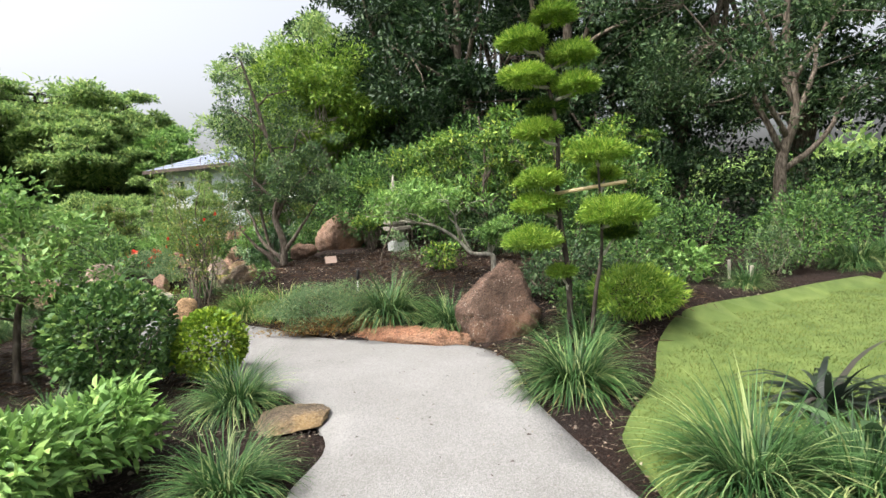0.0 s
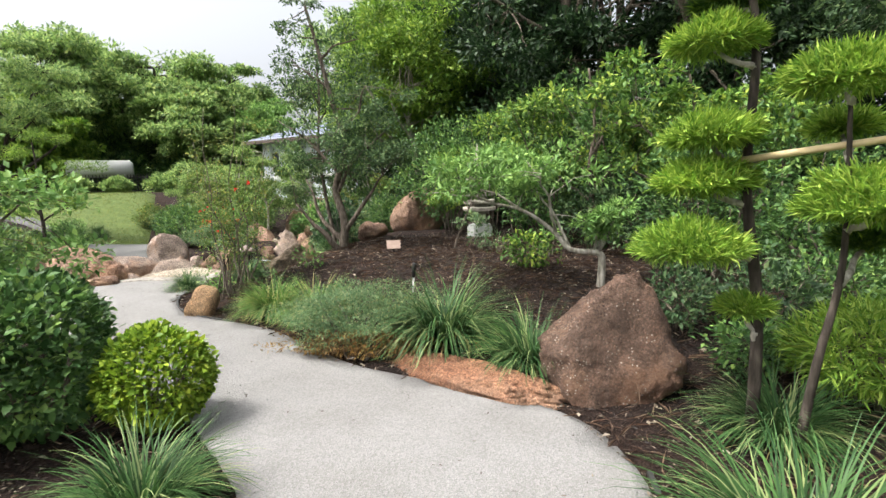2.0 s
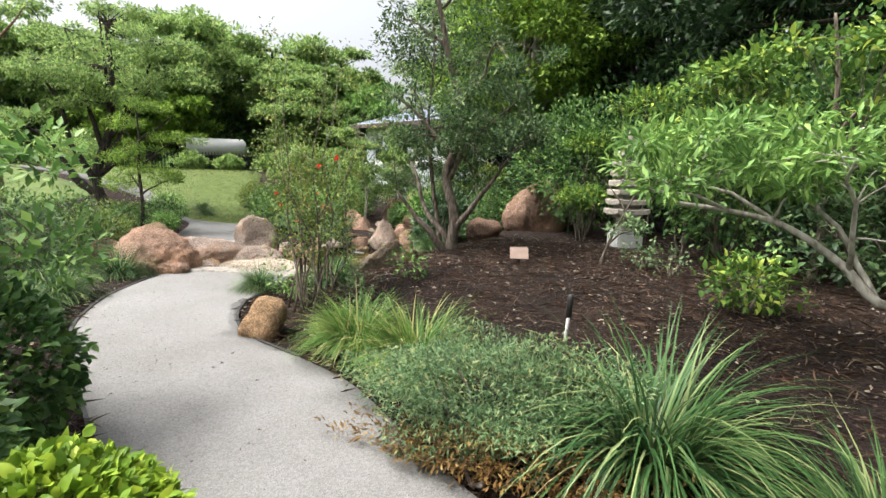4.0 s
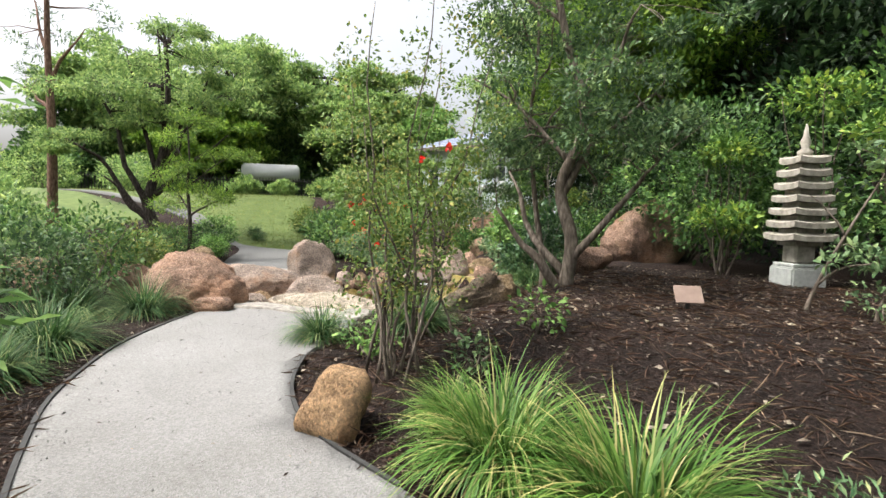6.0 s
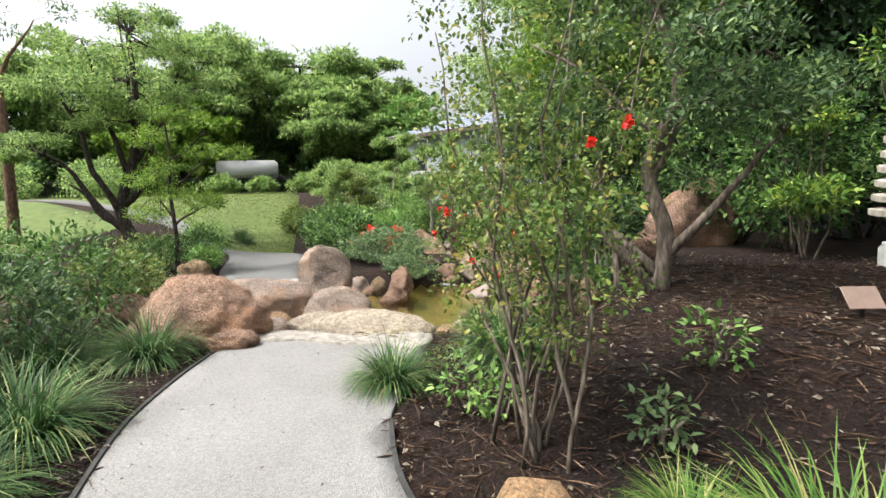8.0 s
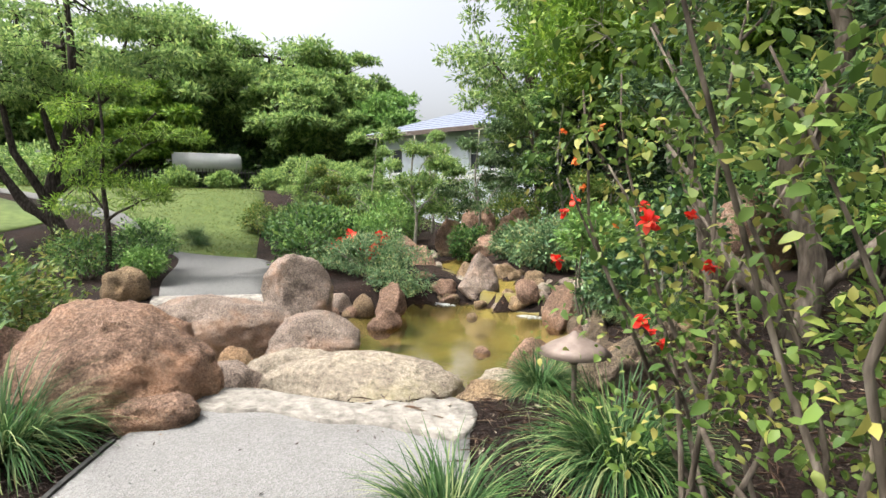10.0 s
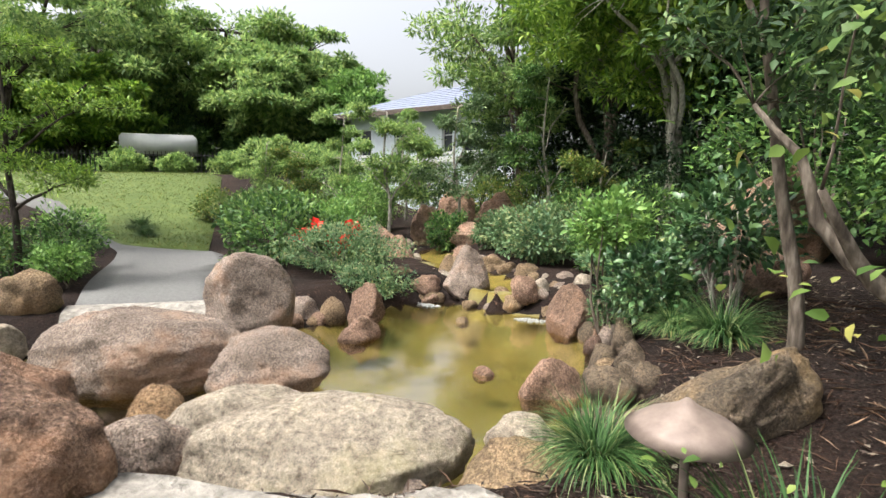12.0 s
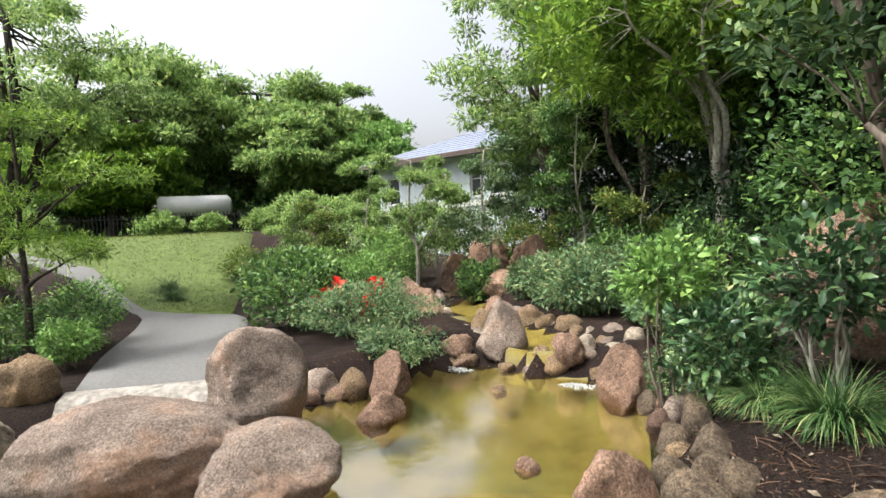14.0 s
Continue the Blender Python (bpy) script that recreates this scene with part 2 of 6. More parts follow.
L_AIRY = leaf_material("airy_leaves", (0.06, 0.135, 0.022), (0.20, 0.33, 0.05), (0.34, 0.46, 0.09))
L_PINE = leaf_material("podocarpus_leaves", (0.10, 0.22, 0.030), (0.285, 0.44, 0.070), (0.46, 0.58, 0.13))
# darker green, for cushions not flagged yellow and for grass root crowns
L_PINE_DARK = leaf_material("podocarpus_dark", (0.03, 0.075, 0.02), (0.09, 0.17, 0.03), (0.2, 0.3, 0.04))
L_OLIVE = leaf_material("olive_leaves", (0.05, 0.10, 0.022), (0.15, 0.225, 0.055), (0.32, 0.30, 0.09))
# greens paler than foliage: distance haze is put into the colour
L_FAR = leaf_material("hazy_tree_leaves", (0.085, 0.165, 0.058), (0.265, 0.39, 0.135), (0.41, 0.51, 0.19), through_light=0.45)
L_JUNI = leaf_material("juniper_leaves", (0.05, 0.11, 0.055), (0.175, 0.28, 0.14), (0.30, 0.31, 0.15))
L_RUST = leaf_material("rusty_juniper", (0.10, 0.06, 0.025), (0.24, 0.14, 0.05), (0.32, 0.22, 0.08))
L_LILY = leaf_material("grass_blades", (0.018, 0.054, 0.018), (0.066, 0.142, 0.046), (0.27, 0.32, 0.15))
L_LILY2 = leaf_material("bright_grass_blades", (0.035, 0.10, 0.018), (0.12, 0.215, 0.045), (0.36, 0.33, 0.15))
L_STRAP = leaf_material("dark_straps", (0.012, 0.018, 0.016), (0.03, 0.045, 0.03), (0.06, 0.05, 0.05))
RED = leaf_material("red_petals", (0.45, 0.015, 0.012), (0.75, 0.03, 0.02), (0.85, 0.10, 0.06))
ORANGE = leaf_material("orange_leaves", (0.55, 0.12, 0.03), (0.75, 0.24, 0.06))
DRY = leaf_material("dry_litter", (0.014, 0.010, 0.0085), (0.062, 0.042, 0.034), (0.20, 0.16, 0.13), through_light=0.05)
NEEDLES = leaf_material("dry_needles", (0.045, 0.026, 0.018), (0.13, 0.075, 0.052), (0.27, 0.19, 0.14), through_light=0.05)
METAL = plain("bronze_metal", (0.13, 0.10, 0.085), (0.21, 0.165, 0.14), 20, 0.55, 0.15, 0.15)
BLACK = plain("black_metal", (0.012, 0.012, 0.012), (0.03, 0.03, 0.03), 20, 0.5, 0.1)
WHITE = plain("white_paint", (0.55, 0.56, 0.55), (0.65, 0.65, 0.64), 3, 0.6, 0.05)
STUCCO = plain("pale_stucco", (0.46, 0.51, 0.56), (0.57, 0.62, 0.67), 4, 0.9, 0.3)
ROOF = plain("slate_roof", (0.12, 0.14, 0.19), (0.20, 0.23, 0.30), 6, 0.6, 0.3)
FASCIA = plain("brown_fascia", (0.06, 0.045, 0.038), (0.11, 0.085, 0.07), 6, 0.7, 0.1)
GLASS = plain("window_glass", (0.015, 0.02, 0.025), (0.05, 0.06, 0.065), 2, 0.05, 0.0)
BAMBOO = plain("bamboo_pole", (0.38, 0.29, 0.15), (0.55, 0.44, 0.26), 12, 0.5, 0.2)
PLATE = plain("bronze_plate", (0.17, 0.12, 0.095), (0.22, 0.16, 0.13), 10, 0.45, 0.05, 0.2)
EDGE = plain("black_edging", (0.015, 0.015, 0.015), (0.04, 0.04, 0.038), 20, 0.7, 0.2)


# ---- builders ----
rng = np.random.default_rng(7)


def mesh_of(name, verts, faces, mat, smooth=False):
    me = bpy.data.meshes.new(name)
    me.from_pydata(verts, [], faces)
    for m in mat if isinstance(mat, (list, tuple)) else [mat]:
        me.materials.append(m)
    if smooth:
        me.polygons.foreach_set("use_smooth", [True] * len(me.polygons))
    me.update()
    return me


def fast_mesh(name, v, f, mat, smooth=False):
    """v: n x 3, f: m x k with one k for all faces."""
    me = bpy.data.meshes.new(name)
    v, f = np.asarray(v, np.float32), np.asarray(f, np.int32)
    k = f.shape[1]
    me.vertices.add(len(v))
    me.vertices.foreach_set("co", v.ravel())
    me.loops.add(f.size)
    me.loops.foreach_set("vertex_index", f.ravel())
    me.polygons.add(len(f))
    me.polygons.foreach_set("loop_start", np.arange(0, f.size, k, dtype=np.int32))
    me.polygons.foreach_set("loop_total", np.full(len(f), k, np.int32))
    if smooth:
        me.polygons.foreach_set("use_smooth", np.ones(len(f), bool))
    me.materials.append(mat)
    me.update(calc_edges=True)
    me.validate()
    return me


def part(name, me, parent, label="", at=None):
    ob = new(name, me)
    ob.parent = parent
    if at is not None:
        ob.matrix_basis = at
    return tagged(ob, label)


def thing(name, label, category, at, group="", kind=""):
    ob = new(name)
    ob.empty_display_size = 0.1
    ob.matrix_basis = at if isinstance(at, Matrix) else Matrix.Translation(at)
    return tagged(ob, label, category, group, kind)


def solid(name, me, label, category, at, group="", kind=""):
    ob = new(name, me)
    ob.matrix_basis = at if isinstance(at, Matrix) else Matrix.Translation(at)
    return tagged(ob, label, category, group, kind)


def smooth01(x):
    x = np.clip(x, 0, 1)
    return x * x * (3 - 2 * x)


def tube(points, radii, sides=7, cap=True):
    """Verts and quads of a tapered tube along points."""
    pts = [Vector(p) for p in points]
    vs, fs = [], []
    prev = Vector((1, 0.3, 0.1))
    for i, p in enumerate(pts):
        d = (pts[min(i + 1, len(pts) - 1)] - pts[max(i - 1, 0)]).normalized()
        a = (prev - d * prev.dot(d))
        a = a.normalized() if a.length > 1e-5 else d.orthogonal().normalized()
        prev = a
        b = d.cross(a)
        for s in range(sides):
            w = 2 * math.pi * s / sides
            vs.append(p + (a * math.cos(w) + b * math.sin(w)) * radii[i])
    for i in range(len(pts) - 1):
        for s in range(sides):
            k, q = i * sides + s, i * sides + (s + 1) % sides
            fs.append((k, q, q + sides, k + sides))
    if cap:
        fs.append(tuple(range(sides))[::-1])
        fs.append(tuple(range((len(pts) - 1) * sides, len(pts) * sides)))
    return [tuple(v) for v in vs], fs


def joined(pieces):
    vs, fs = [], []
    for v, f in pieces:
        o = len(vs)
        vs += v
        fs += [tuple(i + o for i in q) for q in f]
    return vs, fs


def wavy(a, b, n, amp, seed, bow=0.0):
    """A wandering line from a to b."""
    a, b = Vector(a), Vector(b)
    r = random.Random(seed)
    off = Vector((r.uniform(-9, 9), r.uniform(-9, 9), r.uniform(-9, 9)))
    out = []
    for i in range(n + 1):
        t = i / n
        w = math.sin(math.pi * t)
        out.append(a.lerp(b, t) + noise.noise_vector(off + Vector((t * 2.5, 0, 0))) * amp * w + Vector((0, 0, bow * w)))
    return out


def box(sx, sy, sz, bevel=0.01, at=(0, 0, 0), segs=1):
    bm = bmesh.new()
    bmesh.ops.create_cube(bm, size=1, matrix=Matrix.Translation(at) @ Matrix.Diagonal((sx, sy, sz, 1)))
    if bevel:
        bmesh.ops.bevel(bm, geom=bm.edges[:], offset=bevel, segments=segs, affect="EDGES")
    return bm


def bm_mesh(name, bm, mat, smooth=False):
    me = bpy.data.meshes.new(name)
    bm.to_mesh(me)
    bm.free()
    me.materials.append(mat)
    if smooth:
        me.polygons.foreach_set("use_smooth", [True] * len(me.polygons))
    return me


def leaves(centres, normals_bias, size, aspect=0.42, spread=0.5, droop=0.0, r=None, fold=0.25, big=False):
    """Folded leaves at centres (n x 3): verts and triangles. normals_bias: n x 3 directions in which the leaves point."""
    r = r or rng
    n = len(centres)
    d = normals_bias + r.normal(0, spread, (n, 3))
    d[:, 2] -= droop
    d /= np.linalg.norm(d, axis=1, keepdims=True) + 1e-9
    up = np.array([0, 0, 1.0]) + r.normal(0, 0.45, (n, 3))
    side = np.cross(d, up)
    side /= np.linalg.norm(side, axis=1, keepdims=True) + 1e-9
    nor = np.cross(side, d)
    s = (size * r.uniform(0.6, 1.3, n))[:, None]
    w = s * aspect * 0.5
    base = centres
    tip = centres + d * s - nor * s * 0.12
    if big:
        a1, a2 = base + d * s * 0.3 + nor * s * 0.05, base + d * s * 0.68 + nor * s * 0.02
        l1, r1 = a1 + side * w + nor * w * fold, a1 - side * w + nor * w * fold
        l2, r2 = a2 + side * w * 0.8 + nor * w * fold * 0.7, a2 - side * w * 0.8 + nor * w * fold * 0.7
        v = np.stack([base, l1, a1, r1, l2, a2, r2, tip], 1).reshape(-1, 3)
        k = np.arange(n)[:, None, None] * 8
        f = np.array([[0, 2, 1], [0, 3, 2], [1, 2, 5], [1, 5, 4], [2, 3, 6], [2, 6, 5], [4, 5, 7], [5, 6, 7]])[None] + k
    else:
        mid = base + d * s * 0.45
        l1, r1 = mid + side * w + nor * w * fold, mid - side * w + nor * w * fold
        v = np.stack([base, l1, r1, tip], 1).reshape(-1, 3)
        k = np.arange(n)[:, None, None] * 4
        f = np.array([[0, 3, 1], [0, 2, 3]])[None] + k
    return v, f.reshape(-1, 3)


def blob_points(n, radii, r, shell=0.55, flat_bottom=0.0, lumps=0.25, freq=1.7):
    """Points in an uneven ellipsoid, most of them near its skin, with their outward directions."""
    d = r.normal(0, 1, (n, 3))
    d /= np.linalg.norm(d, axis=1, keepdims=True)
    ph = r.uniform(0, 6.28, 6)
    bulge = 1 + lumps * (np.sin(freq * 2.1 * d[:, 0] + ph[0]) * np.sin(freq * 2.7 * d[:, 1] + ph[1]) + 0.7 * np.sin(freq * 3.3 * d[:, 2] + ph[2])
                         * np.sin(freq * 3.1 * d[:, 0] + ph[3]))
    t = shell + (1 - shell) * r.uniform(0, 1, n) ** 0.6
    p = d * (t * bulge)[:, None]
    if flat_bottom:
        p[:, 2] = np.where(p[:, 2] < 0, p[:, 2] * (1 - flat_bottom), p[:, 2])
    return p * np.asarray(radii), d


def clump_cloud(centres, radii, per, leaf, r, aspect=0.42, spread=0.6, droop=0.1, big=False, shell=0.3, squash=0.6):
    """Leaf sprays round each centre."""
    vs, fs, o = [], [], 0
    for c, rad in zip(centres, radii):
        n = max(6, int(per * r.uniform(0.7, 1.3)))
        p, d = blob_points(n, (rad, rad, rad * squash), r, shell, 0.3)
        v, f = leaves(p + c, d + np.array([0, 0, 0.25]), leaf, aspect, spread, droop, r, big=big)
        vs.append(v)
        fs.append(f + o)
        o += len(v)
    return np.concatenate(vs), np.concatenate(fs)


def rock_mesh(name, size, seed, mat, detail=4, cuts=6, rough=0.10, peak=0.0, round_=False, skew=0.0, tilt=0.0):
    """A weathered boulder: a ball with flat faces cut off it, swollen and pitted by noise; its foot is at z = 0."""
    r = random.Random(seed)
    bm = bmesh.new()
    bmesh.ops.create_icosphere(bm, subdivisions=detail, radius=1.0)
    planes = []
    for _ in range(cuts):
        n = Vector((r.gauss(0, 1), r.gauss(0, 1), r.gauss(0, 0.8))).normalized()
        planes.append((n, r.uniform(0.70, 0.90) if round_ else r.uniform(0.55, 0.85)))
    off = Vector((seed * 3.7 % 50, seed * 1.3 % 50, seed * 7.1 % 50))
    sx, sy, sz = size
    for v in bm.verts:
        p = v.co.copy()
        for n, dist in planes:
            over = p.dot(n) - dist
            if over > 0:
                p -= n * over * 0.88
        q = p * 1.3 + off
        p *= 1 + (0.16 if not round_ else 0.10) * noise.noise(q) + rough * 0.9 * noise.fractal(q * 2.3, 1.0, 2.0, 4)
        if detail >= 4:
            p *= 1 + rough * 0.34 * noise.fractal(q * 7.0, 0.8, 2.0, 4) - rough * 0.5 * max(0, 0.06 - abs(noise.noise(q * 1.9 + Vector((5, 5, 5))))) * 6
        if peak:
            k = 1 - peak * max(0, p.z)
            p.x *= k
            p.y *= k
        p.x += skew * p.z
        v.co = p
    lo = min(v.co.z for v in bm.verts)
    hi = max(v.co.z for v in bm.verts)
    wx = max(v.co.x for v in bm.verts) - min(v.co.x for v in bm.verts)
    wy = max(v.co.y for v in bm.verts) - min(v.co.y for v in bm.verts)
    for v in bm.verts:
        v.co = Vector((v.co.x * sx / wx, v.co.y * sy / wy, ((v.co.z - lo) / (hi - lo) - 0.2) * sz / 0.8))
        if tilt and v.co.z > 0:
            v.co.z *= 1 + tilt * v.co.x * 2 / sx
    return bm_mesh(name, bm, mat, True)


# ---- the lie of the land ----
LEAN = (-17.0, 14.7)
LEFT_EDGE = [(-1.0, -6), (-0.95, 0), (-0.95, 2.0), (-0.84, 2.77), (-1.2, 3.45), (-1.5, 3.9), (-2.4, 4.6), (-3.3, 5.1), (-4.29, 5.62), (-4.93, 5.98), (-5.5, 6.36), (-6.0, 6.85), (-6.35, 7.27), (-6.7, 7.85), (-6.95, 8.35), (-7.0, 9.0)]
RIGHT_EDGE = [(1.0, -6), (0.95, 0), (0.95, 1.5), (0.8, 2.27), (0.58, 3.37), (0.55, 4.22), (0.2, 4.85), (-0.75, 5.28), (-1.45, 5.55), (-2.05, 5.95), (-2.65, 6.37), (-3.29, 6.62), (-4.0, 6.85), (-4.5, 7.25), (-4.85, 7.75), (-5.05, 8.3), (-5.3, 9.1)]
POND = [(-8.5, 12.3), (-8.0, 12.85), (-7.75, 13.9), (-6.9, 14.2), (-6.3, 13.9), (-5.5, 13.75), (-5.0, 12.9), (-4.95, 11.9), (-4.9, 11.0), (-5.1, 10.3), (-5.45, 9.85), (-6.1, 9.55), (-7.0, 9.45), (-8.0, 9.6), (-9.2, 9.2), (-10.6, 9.2), (-10.9, 10.2), (-9.6, 11.2), (-8.7, 11.6)]
STREAM = [(-6.9, 14.2), (-6.2, 13.8), (-5.4, 14.2), (-5.7, 14.9), (-6.6, 15.7), (-7.5, 17.2), (-8.4, 19.2), (-9.3, 19.0), (-8.7, 17.0), (-7.7, 15.5)]
LAWN = [(0.98, -6), (1.0, 1.5), (1.0, 2.6), (1.2, 2.95), (1.55, 3.45), (1.95, 4.3), (2.4, 4.85), (2.9, 5.15), (4.2, 5.8), (5.8, 6.35), (9.0, 7.2), (16, 8), (16, -6)]
LAWN_SIDE = [(-19.0, 12.0), (-20.0, 16.6), (-26, 17.1), (-40, 15.5), (-46, 8), (-30, 4), (-20, 8)]
LAWN_FAR = [(-12.6, 15.9), (-14.5, 18.2), (-19.5, 24.5), (-26, 29), (-40, 30), (-46, 22), (-40, 17), (-26, 18.2), (-19.5, 18.0), (-15.0, 16.0)]
ROAD_L = [(-9.25, 10.35), (-10.1, 11.24), (-11.6, 12.6), (-13.6, 14.68), (-15.2, 15.8), (-19.5, 17.2), (-26, 17.6), (-40, 16.0)]
ROAD_R = [(-8.7, 11.5), (-9.5, 12.5), (-10.6, 13.9), (-12.03, 15.6), (-15.0, 16.9), (-19.5, 18.4), (-26, 18.9), (-40, 17.4)]
WATER_Z, STREAM_Z = -0.18, 0.02


def seg_dist(px, py, line, closed=False):
    best = np.full(np.shape(px), 1e9)
    pts = list(line) + ([line[0]] if closed else [])
    for (ax, ay), (bx, by) in zip(pts[:-1], pts[1:]):
        dx, dy = bx - ax, by - ay
        t = np.clip(((px - ax) * dx + (py - ay) * dy) / (dx * dx + dy * dy), 0, 1)
        best = np.minimum(best, np.hypot(px - ax - t * dx, py - ay - t * dy))
    return best


def inside(px, py, poly):
    c = np.zeros(np.shape(px), bool)
    for (ax, ay), (bx, by) in zip(poly, poly[1:] + poly[:1]):
        hit = ((ay > py) != (by > py)) & (px < (bx - ax) * (py - ay) / (by - ay + 1e-12) + ax)
        c ^= hit
    return c


PATH_POLY = LEFT_EDGE + RIGHT_EDGE[::-1]
ROAD_POLY = ROAD_L + ROAD_R[::-1]


def height(px, py):
    px, py = np.asarray(px, float), np.asarray(py, float)
    z = 0.15 * smooth01((-px + py - 5) / 9.0)
    dp = np.where(inside(px, py, PATH_POLY), 0, seg_dist(px, py, PATH_POLY, True))
    bed = smooth01((dp - 0.15) / 2.2) * smooth01((py - 3.6) / 2.5) * smooth01((px + 5.0) / 1.7)
    bed = bed * np.where(inside(px, py, LAWN), 0.25, 1.0) * (1 - 0.6 * smooth01((px - 2) / 2))
    z = z + 0.36 * bed
    z = z + 0.5 * smooth01((py - 15) / 12) * smooth01((px + 14) / 5)
    z = z + 2.0 * smooth01((-0.75 * px + 0.65 * py - 19.5) / 14) * smooth01((-px - 11) / 8)
    for poly, wz, deep in ((POND, WATER_Z, 0.32), (STREAM, STREAM_Z, 0.15)):
        ins = inside(px, py, poly)
        d = seg_dist(px, py, poly, True)
        z = np.where(ins, (wz + 0.03) - deep * smooth01(d / 0.7), np.minimum(z, (wz + 0.06) + (z - wz) * smooth01((d + 0.05) / 0.7) + d * 0.3))
    return z


def gz(x, y):
    return float(height(np.array([x]), np.array([y]))[0])


def sheet(name, poly, step, lift, mat, label="", jitter=0.0, kind="structure", category="ground"):
    """A sheet over the land inside poly, with its rim turned down."""
    bm = bmesh.new()
    vs = [bm.verts.new((x, y, 0)) for x, y in poly]
    bm.faces.new(vs)
    xs, ys = [p[0] for p in poly], [p[1] for p in poly]
    for axis, lo, hi in ((0, min(xs), max(xs)), (1, min(ys), max(ys))):
        k = lo + step
        while k < hi:
            co = (k, 0, 0) if axis == 0 else (0, k, 0)
            no = (1, 0, 0) if axis == 0 else (0, 1, 0)
            bmesh.ops.bisect_plane(bm, geom=bm.verts[:] + bm.edges[:] + bm.faces[:], plane_co=co, plane_no=no)
            k += step
    co = np.array([v.co[:] for v in bm.verts])
    h = height(co[:, 0], co[:, 1])
    for v, z in zip(bm.verts, h):
        v.co.z = z + lift
    rim = [e for e in bm.edges if e.is_boundary]
    ext = bmesh.ops.extrude_edge_only(bm, edges=rim)
    for v in (g for g in ext["geom"] if isinstance(g, bmesh.types.BMVert)):
        v.co.z -= lift + 0.05
    bmesh.ops.recalc_face_normals(bm, faces=bm.faces[:])
    ob = new(name, bm_mesh(name, bm, mat, True))
    return tagged(ob, label, category, kind=kind)


def smooth_line(line, n=6):
    """Catmull-Rom through a line of corners."""
    out = []
    p = [line[0]] + list(line) + [line[-1]]
    for i in range(1, len(p) - 2):
        a, b, c, d = (np.array(q, float) for q in p[i - 1:i + 3])
        for k in range(n):
            t = k / n
            out.append(tuple(0.5 * (2 * b + (c - a) * t + (2 * a - 5 * b + 4 * c - d) * t * t + (3 * b - a - 3 * c + d) * t ** 3)))
    out.append(tuple(line[-1]))
    return [tuple(float(k) for k in q) for q in out]


def build_ground():
    gx = np.concatenate([[-400, -200, -120, -80, -60], np.arange(-46, -12, 1.0), np.arange(-12, 8, 0.14), np.arange(8, 30, 1.5), [40, 60, 100, 200, 400]])
    gy = np.concatenate([[-400, -200, -100, -40, -20], np.arange(-10, -1, 1.0), np.arange(-1, 16, 0.14), np.arange(16, 46, 1.0), [60, 80, 120, 200, 400]])
    X, Y = np.meshgrid(gx, gy)
    Z = height(X, Y)
    near = (X > -12) & (X < 8) & (Y > -1) & (Y < 16)
    Z = Z + np.where(near, rng.normal(0, 0.008, Z.shape), 0)
    sunk = inside(X, Y, PATH_POLY) | inside(X, Y, ROAD_POLY) | inside(X, Y, LAWN)
    Z = np.where(sunk, Z - 0.06, Z)
    v = np.stack([X, Y, Z], -1).reshape(-1, 3)
    w = len(gx)
    i = np.arange(len(gy) - 1)[:, None] * w + np.arange(w - 1)[None]
    f = np.stack([i, i + 1, i + 1 + w, i + w], -1).reshape(-1, 4)
    me = fast_mesh("ground", v, f, MULCH, True)
    me.materials.append(POND_BED)
    me.materials.append(TURF)
    cx, cy = v[f].mean(1)[:, 0], v[f].mean(1)[:, 1]
    cz = v[f].mean(1)[:, 2]
    wet = (inside(cx, cy, POND) & (cz < WATER_Z - 0.01)) | (inside(cx, cy, STREAM) & (cz < STREAM_Z - 0.01))
    far = (np.hypot(cx + 3, cy - 8) > 34)
    me.polygons.foreach_set("material_index", np.where(wet, 1, np.where(far, 2, 0)).astype(np.int32))
    tagged(new("ground", me), "dark brown bark mulch over garden soil", "ground", kind="structure")


build_ground()
sheet("path", smooth_line(LEFT_EDGE) + smooth_line(RIGHT_EDGE)[::-1], 0.3, 0.0, GRAVEL, "pale grey crushed gravel garden path", category="path")
sheet("road", smooth_line(ROAD_L) + smooth_line(ROAD_R)[::-1], 0.6, 0.006, ASPHALT, "grey asphalt walkway", category="path")
sheet("lawn", LAWN[:2] + smooth_line(LAWN[2:-2])[:] + LAWN[-2:], 0.35, 0.02, TURF, "short mown green lawn", category="lawn")
sheet("lawn", LAWN_FAR, 1.0, 0.02, TURF, "short mown green lawn on a gentle rise", category="lawn")


sheet("lawn", LAWN_SIDE, 1.0, 0.02, TURF, "short mown green lawn beside the asphalt walk", category="lawn")


def flat_sheet(name, poly, z, mat, label, category):
    bm = bmesh.new()
    bm.faces.new([bm.verts.new((x, y, z)) for x, y in poly])
    bmesh.ops.triangulate(bm, faces=bm.faces[:])
    tagged(new(name, bm_mesh(name, bm, mat)), label, category, kind="structure")


flat_sheet("water", POND, WATER_Z, WATER, "still shallow olive-brown pond water", "pond")
flat_sheet("water", STREAM, STREAM_Z, WATER, "shallow brown stream water above the fall", "stream")


# ---- rocks ----
ROCK_WORDS = {
    "red_sandstone": "rough reddish sandstone", "pinkish_granite": "smooth weathered pinkish-grey", "pale_boulder": "pale worn flat-topped",
    "conglomerate": "dark brown pebbly conglomerate", "tan_rock": "tan angular weathered", "ochre_rock": "ochre-orange angular", "stained_shaded_rock": "dark-topped tan angular", "terracotta_slab": "rough flaking terracotta-orange"}


